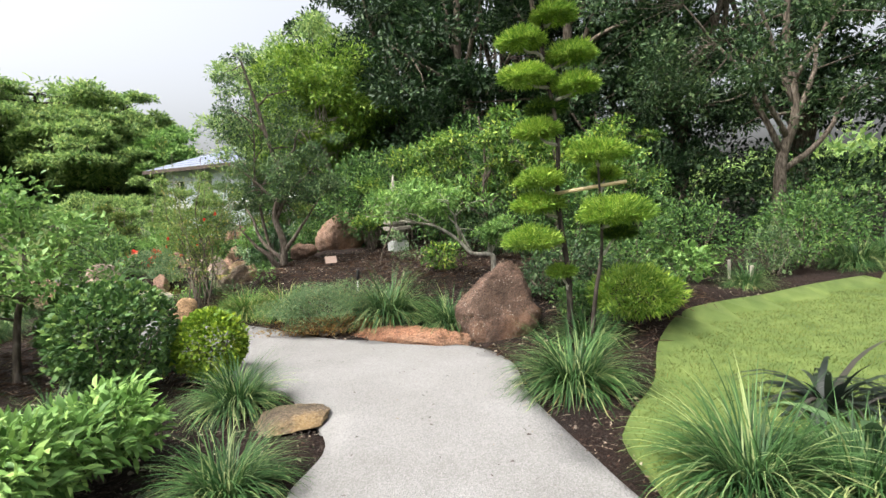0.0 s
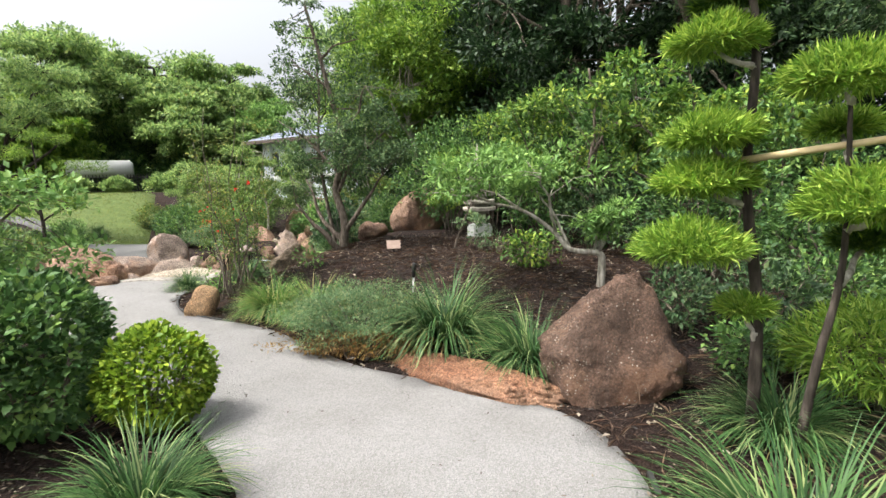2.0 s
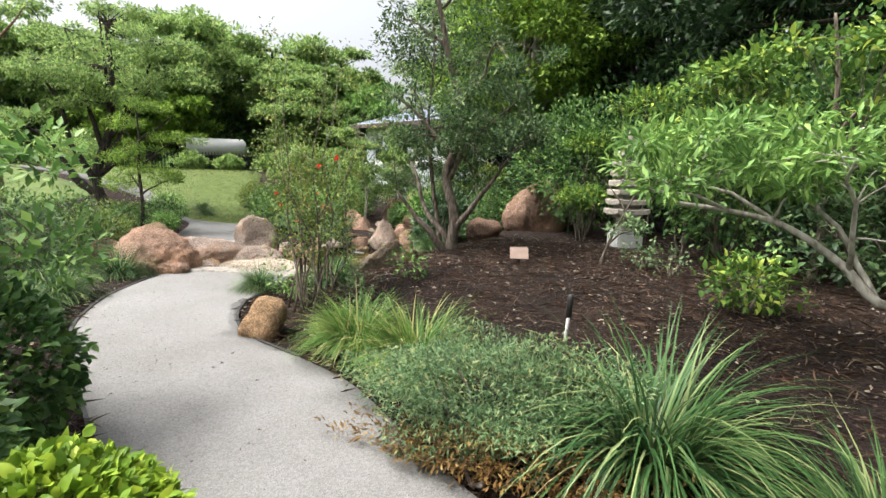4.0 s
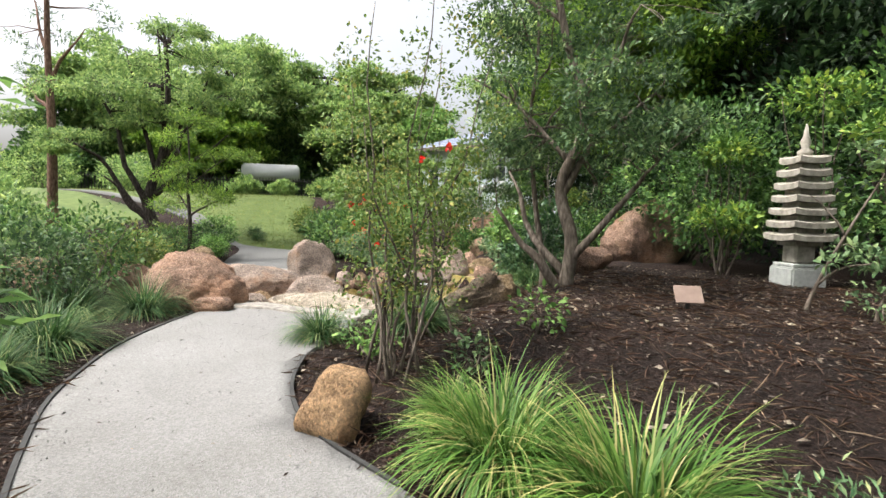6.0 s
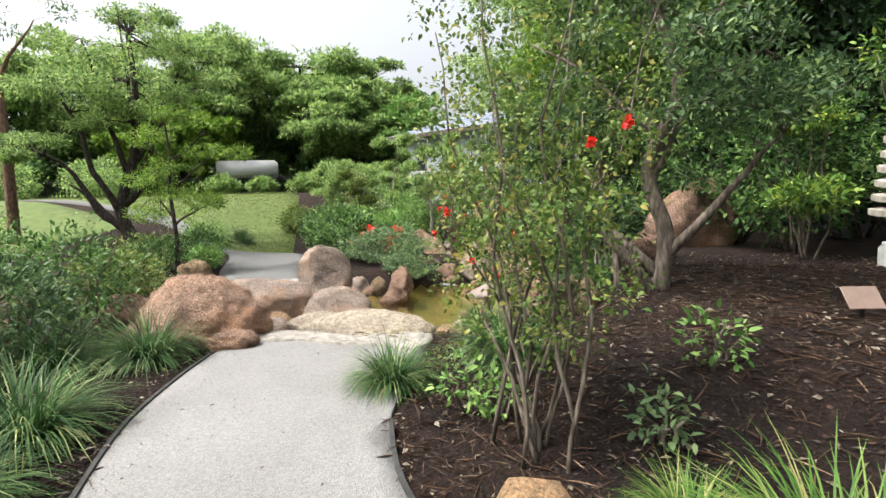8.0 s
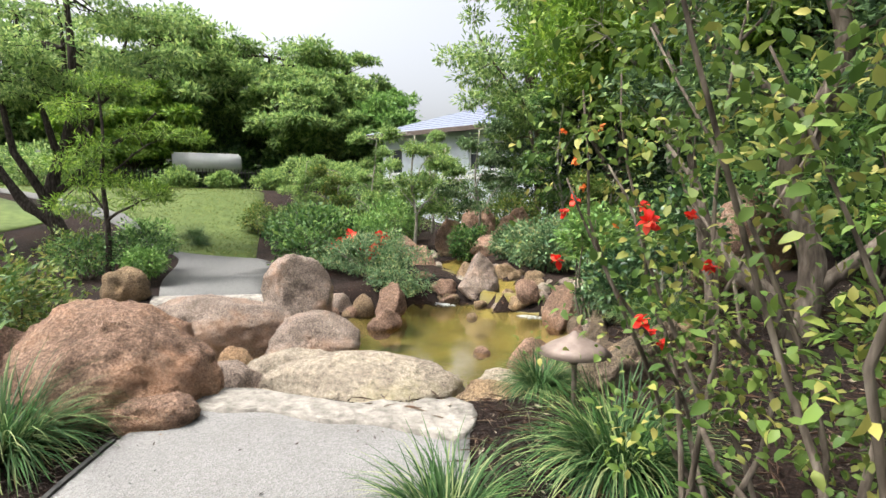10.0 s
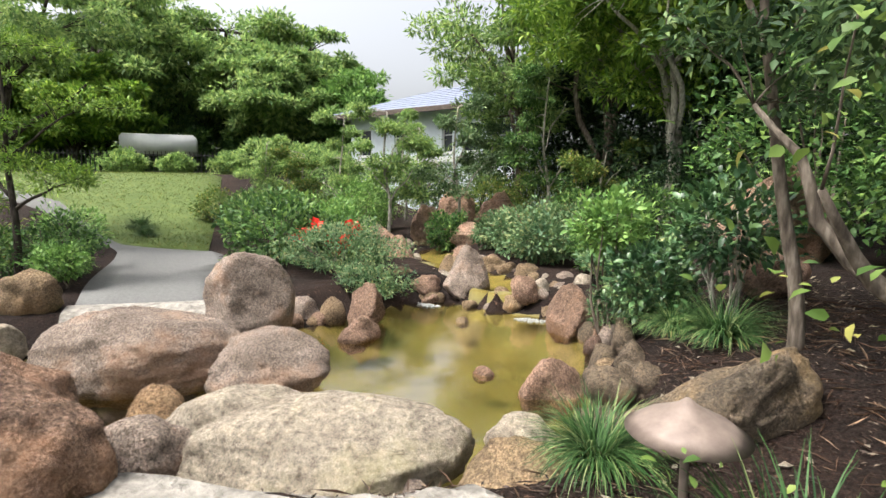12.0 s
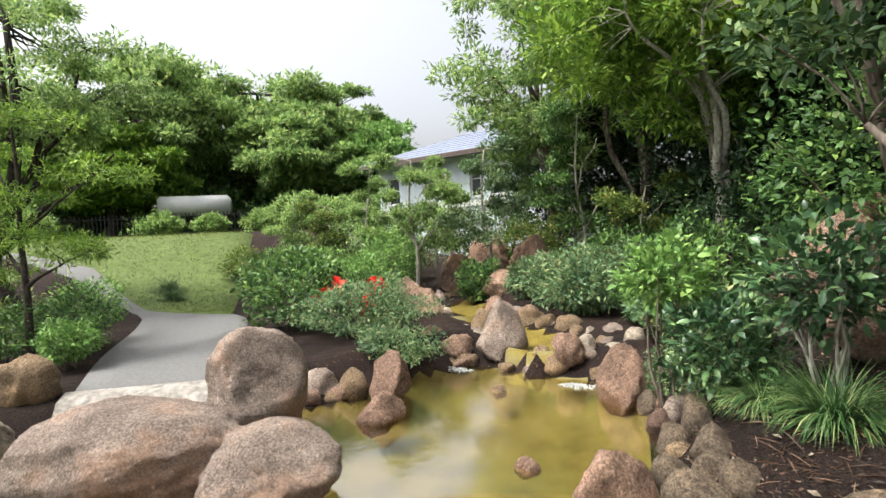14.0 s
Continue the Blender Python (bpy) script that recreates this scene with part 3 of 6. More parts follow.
def rock(x, y, size, mat, seed, turn=0, where="beside the pond", z=None, group="", **k):
    z = gz(x, y) if z is None else z
    big = max(size)
    me = rock_mesh("boulder", size, seed, mat, 5 if big > 0.9 else 4 if big > 0.4 else 3, **k)
    return solid("boulder" if big > 0.5 else "rock", me, f"{ROCK_WORDS[mat.name]} {'boulder' if big > 0.5 else 'rock'} {where}", "rock",
                 pose(x, y, z - 0.02, 0, 0, turn), group)


rock(0.58, 5.32, (0.96, 0.9, 0.87), ROCK_BROWN, 3, 0, "at the edge of the gravel path", z=-0.02, peak=0.55, rough=0.10, cuts=4, skew=0.16)
rock(-0.45, 5.34, (1.7, 0.5, 0.20), ROCK_SLAB, 5, -29, "slab laid along the path edge", z=-0.05, rough=0.16, cuts=5, round_=True)
rock(-1.2, 6.0, (0.35, 0.25, 0.28), ROCK_TAN, 8, 0, "among the clumps by the path")
rock(-3.85, 6.9, (0.40, 0.34, 0.36), ROCK_ORANGE, 11, 35, "standing at the gravel path edge", peak=0.15)
rock(-1.2, 3.2, (0.55, 0.48, 0.10), ROCK_STAIN_SHADE, 13, 30, "set flat in the path edge", rough=0.08)
rock(-7.6, 8.8, (1.35, 1.3, 0.80), ROCK_RED, 17, 50, "beside the stepping boulders", z=-0.02, round_=True, rough=0.1, peak=0.2)
rock(-7.0, 8.62, (0.55, 0.35, 0.16), ROCK_RED, 18, 10, "at the end of the gravel path")
rock(-8.3, 8.6, (0.6, 0.5, 0.45), ROCK_RED, 19, 40, "behind a grass clump")
rock(-9.7, 8.1, (0.9, 0.7, 0.5), ROCK_TAN, 21, 0, "in the planted bed")
rock(-9.0, 7.8, (0.5, 0.4, 0.35), ROCK_RED, 22, 0, "in the planted bed")
rock(-8.33, 11.7, (0.84, 0.78, 0.95), ROCK_GREY, 24, 70, "standing beside the pond", round_=True, rough=0.06, z=-0.15)
# the crossing of stepping boulders
rock(-6.42, 9.9, (1.6, 0.95, 0.44), ROCK_PALE, 27, 24, "forming a step over the water", z=-0.20, round_=True, rough=0.06)
rock(-7.15, 10.12, (0.95, 0.6, 0.34), ROCK_PALE, 26, 30, "forming a step over the water", z=-0.20, round_=True, rough=0.06)
rock(-7.52, 10.85, (1.0, 0.85, 0.50), ROCK_GREY, 29, 20, "forming a step over the water", z=-0.20, round_=True, rough=0.06)
rock(-8.62, 10.75, (1.7, 1.15, 0.62), ROCK_GREY, 31, 20, "forming the widest step over the water", z=-0.20, round_=True, rough=0.07)
rock(-7.75, 10.02, (0.38, 0.34, 0.34), ROCK_ORANGE, 33, 0, "wedged between the step boulders", z=-0.2)
rock(-7.35, 9.5, (0.6, 0.45, 0.4), ROCK_GREY, 34, 50, "wedged between the step boulders", z=-0.2)
rock(-10.55, 11.15, (0.55, 0.45, 0.45), ROCK_TAN, 36, 25, "at the corner of the asphalt walk")
rock(-10.2, 10.6, (0.5, 0.4, 0.3), ROCK_PALE, 37, 25, "at the water's edge", z=-0.1)
rock(-10.9, 10.75, (0.55, 0.5, 0.32), ROCK_TAN, 38, 75, "at the water's edge", z=-0.1)
# rocks in and round the pond: x, y, size, material, seed, sunk z
POND_ROCKS = [
    (-7.38, 12.2, (0.46, 0.36, 0.34), ROCK_RED, 41, -0.24), (-7.62, 12.85, (0.5, 0.44, 0.52), ROCK_RED, 42, -0.2), (-8.0, 12.75, (0.32, 0.28, 0.34), ROCK_TAN, 43, -0.2),
    (-8.35, 12.65, (0.42, 0.32, 0.3), ROCK_GREY, 44, -0.15), (-5.36, 11.35, (0.54, 0.46, 0.40), ROCK_RED, 45, -0.28), (-6.78, 14.35, (0.78, 0.6, 0.85), ROCK_GREY, 46, -0.2),
    (-5.32, 13.1, (0.62, 0.46, 0.58), ROCK_RED, 47, -0.2), (-4.95, 10.95, (0.34, 0.3, 0.26), ROCK_STAIN_SHADE, 49, -0.03),
    (-4.72, 11.15, (0.3, 0.26, 0.24), ROCK_STAIN_SHADE, 50, -0.03), (-4.78, 11.65, (0.32, 0.28, 0.24), ROCK_STAIN_SHADE, 51, -0.03), (-4.82, 12.15, (0.3, 0.26, 0.3), ROCK_STAIN_SHADE, 52, -0.03),
    (-4.9, 12.55, (0.3, 0.3, 0.25), ROCK_GREY, 53, -0.15), (-5.4, 10.35, (0.5, 0.4, 0.26), ROCK_PALE, 54, -0.15), (-7.35, 14.25, (0.42, 0.36, 0.3), ROCK_RED, 55, -0.1),
    (-7.75, 14.45, (0.45, 0.4, 0.32), ROCK_RED, 56, -0.05), (-6.25, 14.05, (0.3, 0.26, 0.26), ROCK_TAN, 57, -0.15), (-6.05, 13.85, (0.35, 0.3, 0.2), ROCK_TAN, 58, -0.15),
    (-5.75, 14.3, (0.28, 0.22, 0.26), ROCK_PALE, 59, -0.05), (-5.2, 14.3, (0.3, 0.28, 0.3), ROCK_PALE, 60, 0.0), (-5.45, 14.9, (0.65, 0.3, 0.22), ROCK_GREY, 61, 0.0),
    (-6.1, 15.35, (0.5, 0.36, 0.26), ROCK_TAN, 62, 0.0), (-7.3, 15.3, (0.4, 0.36, 0.36), ROCK_TAN, 63, 0.0), (-6.75, 15.75, (0.6, 0.36, 0.3), ROCK_TAN, 64, 0.0),
    (-7.15, 16.1, (0.42, 0.36, 0.34), ROCK_RED, 65, 0.0), (-7.45, 16.7, (0.5, 0.4, 0.36), ROCK_RED, 66, 0.0), (-8.6, 16.4, (0.9, 0.6, 0.55), ROCK_RED, 67, 0.0),
    (-9.4, 17.3, (0.9, 0.7, 0.65), ROCK_RED, 68, 0.05), (-7.7, 18.2, (0.9, 0.7, 0.6), ROCK_RED, 69, 0.1), (-8.2, 19.4, (1.1, 0.8, 0.8), ROCK_RED, 70, 0.1),
    (-9.2, 19.6, (1.0, 0.8, 0.9), ROCK_RED, 71, 0.15), (-7.0, 19.0, (1.0, 0.8, 0.8), ROCK_RED, 72, 0.2), (-8.6, 20.4, (1.2, 0.8, 1.3), ROCK_RED, 73, 0.2),
    (-7.4, 20.3, (1.3, 0.8, 1.1), ROCK_RED, 74, 0.3), (-4.6, 15.6, (0.9, 0.6, 0.4), ROCK_GREY, 75, 0.2), (-6.55, 13.2, (0.2, 0.16, 0.12), ROCK_TAN, 76, -0.22),
    (-5.95, 11.6, (0.2, 0.14, 0.12), ROCK_RED, 77, -0.22), (-5.05, 12.75, (0.16, 0.14, 0.2), ROCK_RED, 79, -0.2)]
for px, py, size, mat, seed, pz in POND_ROCKS:
    rock(px, py, size, mat, seed, seed * 37 % 360, "at the pond's rim" if py < 14 else "along the stream", z=pz, group="pond rocks", peak=0.35 if seed in (41, 46, 47) else 0.1)
rock(-4.5, 10.24, (1.25, 0.66, 0.60), ROCK_STAIN_SHADE, 48, 14, "on the pond bank behind the path lamp", z=-0.04, cuts=9, rough=0.13, skew=0.15, tilt=0.5)
rock(-3.1, 14.5, (1.5, 1.0, 1.15), ROCK_RED, 90, 10, "on the mulch behind the bed", peak=0.2)
rock(-3.65, 12.5, (0.8, 0.6, 0.42), ROCK_RED, 91, 60, "on the mulch behind the bed", peak=0.1)
rock(-5.4, 9.9, (0.7, 0.5, 0.26), ROCK_TAN, 93, 10, "under the path lamp", z=-0.1)

# dark stone here: the trees' shade over the bank is in its colour
BANK_ROCKS = [(-4.8, 11.46, (0.26, 0.24, 0.32)), (-4.98, 11.2, (0.22, 0.2, 0.2)), (-4.75, 11.02, (0.28, 0.26, 0.24)), (-4.98, 12.05, (0.26, 0.22, 0.26)), (-5.02, 12.45, (0.3, 0.24, 0.22)), (-5.12, 12.8, (0.28, 0.22, 0.26)),
              (-5.0, 10.6, (0.42, 0.34, 0.3)), (-5.2, 10.15, (0.36, 0.3, 0.24)), (-5.05, 11.62, (0.26, 0.22, 0.2))]
for k, (px, py, size) in enumerate(BANK_ROCKS):
    rock(px, py, size, (ROCK_STAIN_SHADE, ROCK_BROWN, ROCK_STAIN_SHADE)[k % 3], 140 + k, k * 53, "at the pond's rim", z=WATER_Z - 0.03, group="pond rocks", rough=0.14)

# pale concrete lip at each end of the crossing
sheet("concrete_lip", smooth_line([(-6.98, 8.8), (-6.7, 8.82), (-6.45, 8.92), (-6.1, 8.9), (-5.8, 8.98), (-5.5, 8.95), (-5.3, 9.0), (-5.38, 9.4), (-5.9, 9.5), (-6.5, 9.48), (-6.95, 9.25)] + [(-6.98, 8.8)], 3)[:-1], 0.12, 0.022, CONCRETE, "rough whitish concrete lip ending the gravel path", category="paving")
sheet("concrete_lip", [(-9.95, 10.95), (-9.5, 11.05), (-8.85, 11.55), (-8.6, 11.85), (-8.95, 12.05), (-9.5, 11.75), (-10.3, 11.35)], 0.2, 0.03, CONCRETE, "whitish concrete strip ending the asphalt walk", category="paving")


def fall(x, y, z0, z1, turn, seed):
    """Froth where water breaks over a stone lip."""
    r = np.random.default_rng(seed)
    pieces = []
    for k in range(60):
        a, d = r.uniform(-3.3, 0.2), r.uniform(0.0, 0.2)
        c = (math.cos(a) * d, -0.22 + math.sin(a) * d * 0.7, z1 + 0.004)
        pieces.append(tube([c, (c[0] + r.uniform(-0.06, 0.06), c[1] - 0.05, z1 + 0.006)], [r.uniform(0.006, 0.014), 0.004], 6))
    vs, fs = joined(pieces)
    solid("waterfall", mesh_of("waterfall", vs, fs, FOAM, True), "small foaming white cascade between pond rocks", "waterfall", pose(x, y, 0, 0, 0, turn), kind="structure")


fall(-5.72, 13.72, STREAM_Z - 0.01, WATER_Z + 0.003, -8, 1)
fall(-7.1, 14.12, STREAM_Z - 0.01, WATER_Z + 0.003, -20, 2)
bank_rng = random.Random(96)
for k in range(46):
    ax, ay = STREAM[k % len(STREAM)]
    bx, by = STREAM[(k + 1) % len(STREAM)]
    if k % len(STREAM) == 0:
        continue
    t = bank_rng.random()
    w = bank_rng.uniform(0.16, 0.42)
    rock(ax + (bx - ax) * t + bank_rng.uniform(-0.12, 0.12), ay + (by - ay) * t + bank_rng.uniform(-0.12, 0.12), (w, w * 0.8, w * bank_rng.uniform(0.5, 0.9)),
         bank_rng.choice([ROCK_RED, ROCK_TAN, ROCK_PALE, ROCK_GREY]), 900 + k, bank_rng.uniform(0, 360), "along the stream", z=-0.02, group="pond rocks")
for k in range(40):
    q = k % (len(POND) - 8)
    (ax, ay), (bx, by) = POND[q], POND[q + 1]
    t = bank_rng.random()
    w = bank_rng.uniform(0.12, 0.3)
    rock(ax + (bx - ax) * t + bank_rng.uniform(-0.05, 0.1), ay + (by - ay) * t + bank_rng.uniform(-0.1, 0.1), (w, w * 0.8, w * bank_rng.uniform(0.5, 0.9)),
         bank_rng.choice([ROCK_RED, ROCK_TAN, ROCK_TAN, ROCK_GREY]), 960 + k, bank_rng.uniform(0, 360), "at the pond's rim", z=WATER_Z - 0.02, group="pond rocks")


# ---- plants ----
def blade_clump(name, n, length, width, seed, mat, lean=0.9, up=0.25, base=0.10):
    """A tuft of arching strap leaves."""
    r = np.random.default_rng(seed)
    seg = 6
    ang = r.uniform(0, 2 * np.pi, n)
    tilt = up + (r.uniform(0, 1, n) ** 0.75) * lean
    ln = length * r.uniform(0.55, 1.15, n)
    bend = r.uniform(1.0, 2.6, n) * (0.55 + tilt)
    rad = base * np.sqrt(r.uniform(0, 1, n))
    a2 = ang + r.normal(0, 0.5, n)
    p = np.stack([np.cos(a2) * rad, np.sin(a2) * rad, np.zeros(n)], 1)
    side = np.stack([-np.sin(ang), np.cos(ang), np.zeros(n)], 1)
    rows = []
    th = tilt.copy()
    for i in range(seg + 1):
        t = i / seg
        w = width * (1 - t ** 2.2) * (0.7 + 0.3 * min(1, t * 4)) * 0.5 + 0.0006
        rows += [p + side * w, p - side * w]
        d = np.stack([np.cos(ang) * np.sin(th), np.sin(ang) * np.sin(th), np.cos(th)], 1)
        p = p + d * (ln / seg)[:, None]
        p[:, 2] = np.maximum(p[:, 2], 0.012)
        th = np.minimum(th + bend / seg, 2.7)
    v = np.stack(rows, 1).reshape(-1, 3)
    k = np.arange(n)[:, None, None] * (2 * (seg + 1))
    q = np.array([[2 * i, 2 * i + 1, 2 * i + 3, 2 * i + 2] for i in range(seg)])[None] + k
    return fast_mesh(name, v, q.reshape(-1, 4), mat)


def clump(n, length, seed, mat, base, label):
    """A grass clump with its green leaves, its old dry leaves and its crown of stubs."""
    ob = thing("grass_clump", label, "grass clump", (0, 0, 0), "grass clumps along the path")
    part("green_leaves", blade_clump("green_leaves", n, length, 0.011, seed, mat, 0.85, 0.06, base), ob)
    part("dry_leaves", blade_clump("dry_leaves", n // 9, length * 0.85, 0.008, seed + 50, STRAW, 0.6, 0.75, base), ob, "straw-coloured dead lower leaves")
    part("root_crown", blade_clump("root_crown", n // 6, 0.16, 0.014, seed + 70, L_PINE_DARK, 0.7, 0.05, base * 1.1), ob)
    return ob


STRAW = leaf_material("straw_leaves", (0.20, 0.15, 0.07), (0.38, 0.31, 0.16), (0.46, 0.42, 0.26))
GREEN_WORDS, BRIGHT_WORDS = "arching dark green strap-leaved grass clump", "bright green and straw-tipped strap-leaved grass clump"
FIRST = {}
GRASSES = [  # x, y, scale, kind
    (0.95, 3.48, 0.9, "g"), (1.42, 2.0, 0.85, "g"), (1.85, 1.85, 0.75, "g"), (-1.25, 2.25, 0.65, "g"), (-1.72, 3.55, 0.74, "g"), (1.35, 4.6, 0.7, "g"),
    (-0.78, 6.1, 1.15, "g"), (0.0, 5.6, 0.8, "g"), (-2.35, 6.8, 0.9, "b"), (-2.95, 6.98, 0.85, "b"), (-3.35, 7.25, 0.45, "b"),
    (-6.62, 6.85, 0.8, "g"), (-6.15, 6.3, 0.65, "g"), (-7.3, 8.05, 0.75, "g"), (-7.75, 7.6, 0.8, "g"), (-5.12, 8.25, 0.58, "g"), (-5.05, 9.85, 0.5, "g"), (-4.55, 8.95, 0.75, "g"),
    (-4.2, 11.45, 0.62, "g"), (-4.45, 11.9, 0.55, "g"), (3.9, 6.15, 0.6, "g"), (2.6, 5.75, 0.55, "g"), (-12.8, 13.2, 0.6, "g"), (-16.2, 17.6, 0.7, "g"), (-15.4, 17.0, 0.6, "g"),
    (-3.0, 3.3, 0.6, "g"), (6.0, 7.0, 0.9, "g"), (6.7, 7.3, 0.9, "g")]
for i, (px, py, s, k) in enumerate(GRASSES):
    m = Matrix.Translation((px, py, gz(px, py) - 0.01)) @ pose(0, 0, 0, 0, 0, i * 67)
    kind = (k, i % 3 if k == "g" else i % 2)
    if kind not in FIRST:
        FIRST[kind] = clump(760, 0.72, 100 + kind[1], L_LILY, 0.17, GREEN_WORDS) if k == "g" else clump(980, 0.66, 110 + kind[1], L_LILY2, 0.18, BRIGHT_WORDS)
        ob = FIRST[kind]
        ob.matrix_basis = m
    else:
        ob = copy_thing(FIRST[kind], m)
    ob.matrix_basis = m @ Matrix.Diagonal((s, s, s, 1))
spiky = blade_clump("spiky_plant", 60, 0.6, 0.045, 131, L_STRAP, 0.75, 0.15, 0.06)
for px, py, s in ((2.35, 2.75, 1.0), (2.75, 2.6, 0.9)):
    solid("spiky_plant", spiky, "dark purple-green spiky strap-leaved plant in the lawn edge", "plant", Matrix.Translation((px, py, gz(px, py) + 0.01)) @ Matrix.Diagonal((s, s, s, 1)), "spiky plants")
solid("broad_leaf_plant", blade_clump("broad_leaf_plant", 16, 0.6, 0.10, 133, L_BLUE, 0.8, 0.3, 0.05), "grey-green broad pointed-leaved plant", "plant", (2.15, 2.15, gz(2.15, 2.15)))


def shrub(name, label, category, x, y, radii, leaf_mat, n, leaf, seed, trunk=True, z=None, lift=0.0, big=False, aspect=0.45, shell=0.72, lumps=0.12, group="", stems=7, tip=None, flat=0.2, bark=None, spread=0.6, droop=0.1, freq=1.7):
    """A bush: stems that fork from the foot into a leafy body with an uneven skin."""
    r = np.random.default_rng(seed)
    z = gz(x, y) if z is None else z
    ob = thing(name, label, category, (x, y, z), group)
    c = np.array([0, 0, lift + radii[2] * (1 - flat * 0.5)])
    p, d = blob_points(n, radii, r, shell, flat, lumps, freq)
    sprout = r.uniform(0, 1, n) < 0.06
    p = p * np.where(sprout, 1.1, 1.0)[:, None]
    v, f = leaves(p + c, d * 0.8 + np.array([0, 0, 0.35]), leaf, aspect, spread, droop, r, big=big)
    v[:, 2] = np.maximum(v[:, 2], 0.01)
    part("foliage", fast_mesh("foliage", v, f, leaf_mat), ob)
    if trunk:
        for k in range(stems):
            a = 2 * math.pi * k / stems + r.uniform(-0.4, 0.4)
            t = r.uniform(0.45, 0.85)
            end = (math.cos(a) * radii[0] * t, math.sin(a) * radii[1] * t, c[2] + radii[2] * r.uniform(-0.1, 0.6))
            ln = wavy((math.cos(a) * 0.04, math.sin(a) * 0.04, -0.05), end, 6, 0.12, seed + k)
            r0 = 0.012 + 0.012 * max(radii)
            vs, fs = tube(ln, [r0 * (1 - 0.8 * i / 6) for i in range(7)], 6)
            part("stem", mesh_of("stem", vs, fs, bark or BARK, True), ob)
    return ob


def tree(name, label, category, x, y, trunk, limbs, crown, leaf_mat, per, leaf, seed, bark=None, r0=0.12, z=None, aspect=0.45, squash=0.6, big=False, group="", shell=0.25, droop=0.1, sub=0):
    """trunk: points from the foot up; limbs: (height share, end) lines off the trunk; crown: clump centres with radii. All are relative to the foot."""
    r = np.random.default_rng(seed)
    z = gz(x, y) if z is None else z
    ob = thing(name, label, category, (x, y, z), group)
    bark = bark or BARK
    tp = [Vector(p) for p in trunk]
    line = [Vector(q) for q in np.array([(*a,) for a in smooth3(tp)])]
    n = len(line)
    rad = [r0 * (1.25 if i == 0 else 1) * (1 - 0.72 * i / (n - 1)) for i in range(n)]
    line[0].z -= 0.15
    vs, fs = tube(line, rad, 9)
    part("trunk", mesh_of("trunk", vs, fs, bark, True), ob)
    nodes = list(zip(line, rad))
    for k, (share, end) in enumerate(limbs):
        i = min(n - 2, int(share * (n - 1)))
        ln = wavy(line[i], end, 8, 0.12 * (Vector(end) - line[i]).length, seed * 31 + k, 0.06)
        rr = [rad[i] * 0.62 * (1 - 0.8 * j / 8) + 0.003 for j in range(9)]
        vs, fs = tube(ln, rr, 7)
        part("limb", mesh_of("limb", vs, fs, bark, True), ob)
        nodes += list(zip(ln, rr))[2:]
    cs, rs = [np.array(c[:3]) for c in crown], [c[3] for c in crown]
    twigs = []
    for k, c in enumerate(cs):
        q, qr = min(nodes, key=lambda e: (e[0] - Vector(c)).length)
        ln = wavy(q, c, 5, 0.08 * (q - Vector(c)).length, seed * 77 + k, 0.03)
        twigs.append(tube(ln, [max(0.004, qr * 0.5 * (1 - 0.8 * j / 5)) for j in range(6)], 5))
    if twigs:
        vs, fs = joined(twigs)
        tagged(part("twig_mass", mesh_of("twig_mass", vs, fs, bark, True), ob), kind="stuff")
    v, f = clump_cloud(cs, rs, per, leaf, r, aspect, 0.6, droop, big, shell, squash)
    part("crown", fast_mesh("crown", v, f, leaf_mat), ob)
    return ob


def smooth3(pts, n=5):
    out = []
    p = [pts[0]] + list(pts) + [pts[-1]]
    for i in range(1, len(p) - 2):
        a, b, c, d = p[i - 1:i + 3]
        for k in range(n):
            t = k / n
            out.append(0.5 * (2 * b + (c - a) * t + (2 * a - 5 * b + 4 * c - d) * t * t + (3 * b - a - 3 * c + d) * t ** 3))
    out.append(pts[-1])
    return out


def crown_in(n, centre, radii, rad, seed, shell=0.5, flat=0.3):
    """Clump centres spread through an uneven crown."""
    r = np.random.default_rng(seed)
    p, _ = blob_points(n, radii, r, shell, flat, 0.22)
    return [(*(q + np.array(centre)), rad * r.uniform(0.7, 1.35)) for q in p]


# the left side of the path
shrub("round_shrub", "clipped yellow-green round shrub beside the gravel path", "shrub", -2.28, 4.34, (0.315, 0.315, 0.34), L_YELLOW, 5200, 0.044, 201, big=True, aspect=0.6, shell=0.85, lumps=0.04)
shrub("hedge", "clipped dark green hedge with paler new tips", "hedge", -2.98, 4.08, (0.5, 0.5, 0.52), L_MID, 4600, 0.06, 202, big=True, aspect=0.6, shell=0.8, lumps=0.07, group="clipped hedge")
shrub("hedge", "clipped dark green hedge with paler new tips", "hedge", -3.72, 4.8, (0.45, 0.42, 0.45), L_MID, 3600, 0.06, 203, big=True, aspect=0.6, shell=0.8, lumps=0.07, group="clipped hedge")
shrub("leafy_shrub", "light green divided-leaf shrub in the mulch", "shrub", -2.1, 2.58, (0.32, 0.36, 0.22), L_LIGHT, 1800, 0.09, 204, big=True, aspect=0.32, lift=0.1, shell=0.45, lumps=0.3, droop=0.25)
shrub("leafy_shrub", "light green divided-leaf shrub in the mulch", "shrub", -2.25, 1.95, (0.45, 0.5, 0.26), L_LIGHT, 2400, 0.09, 205, big=True, aspect=0.32, lift=0.1, shell=0.45, lumps=0.3, droop=0.25)
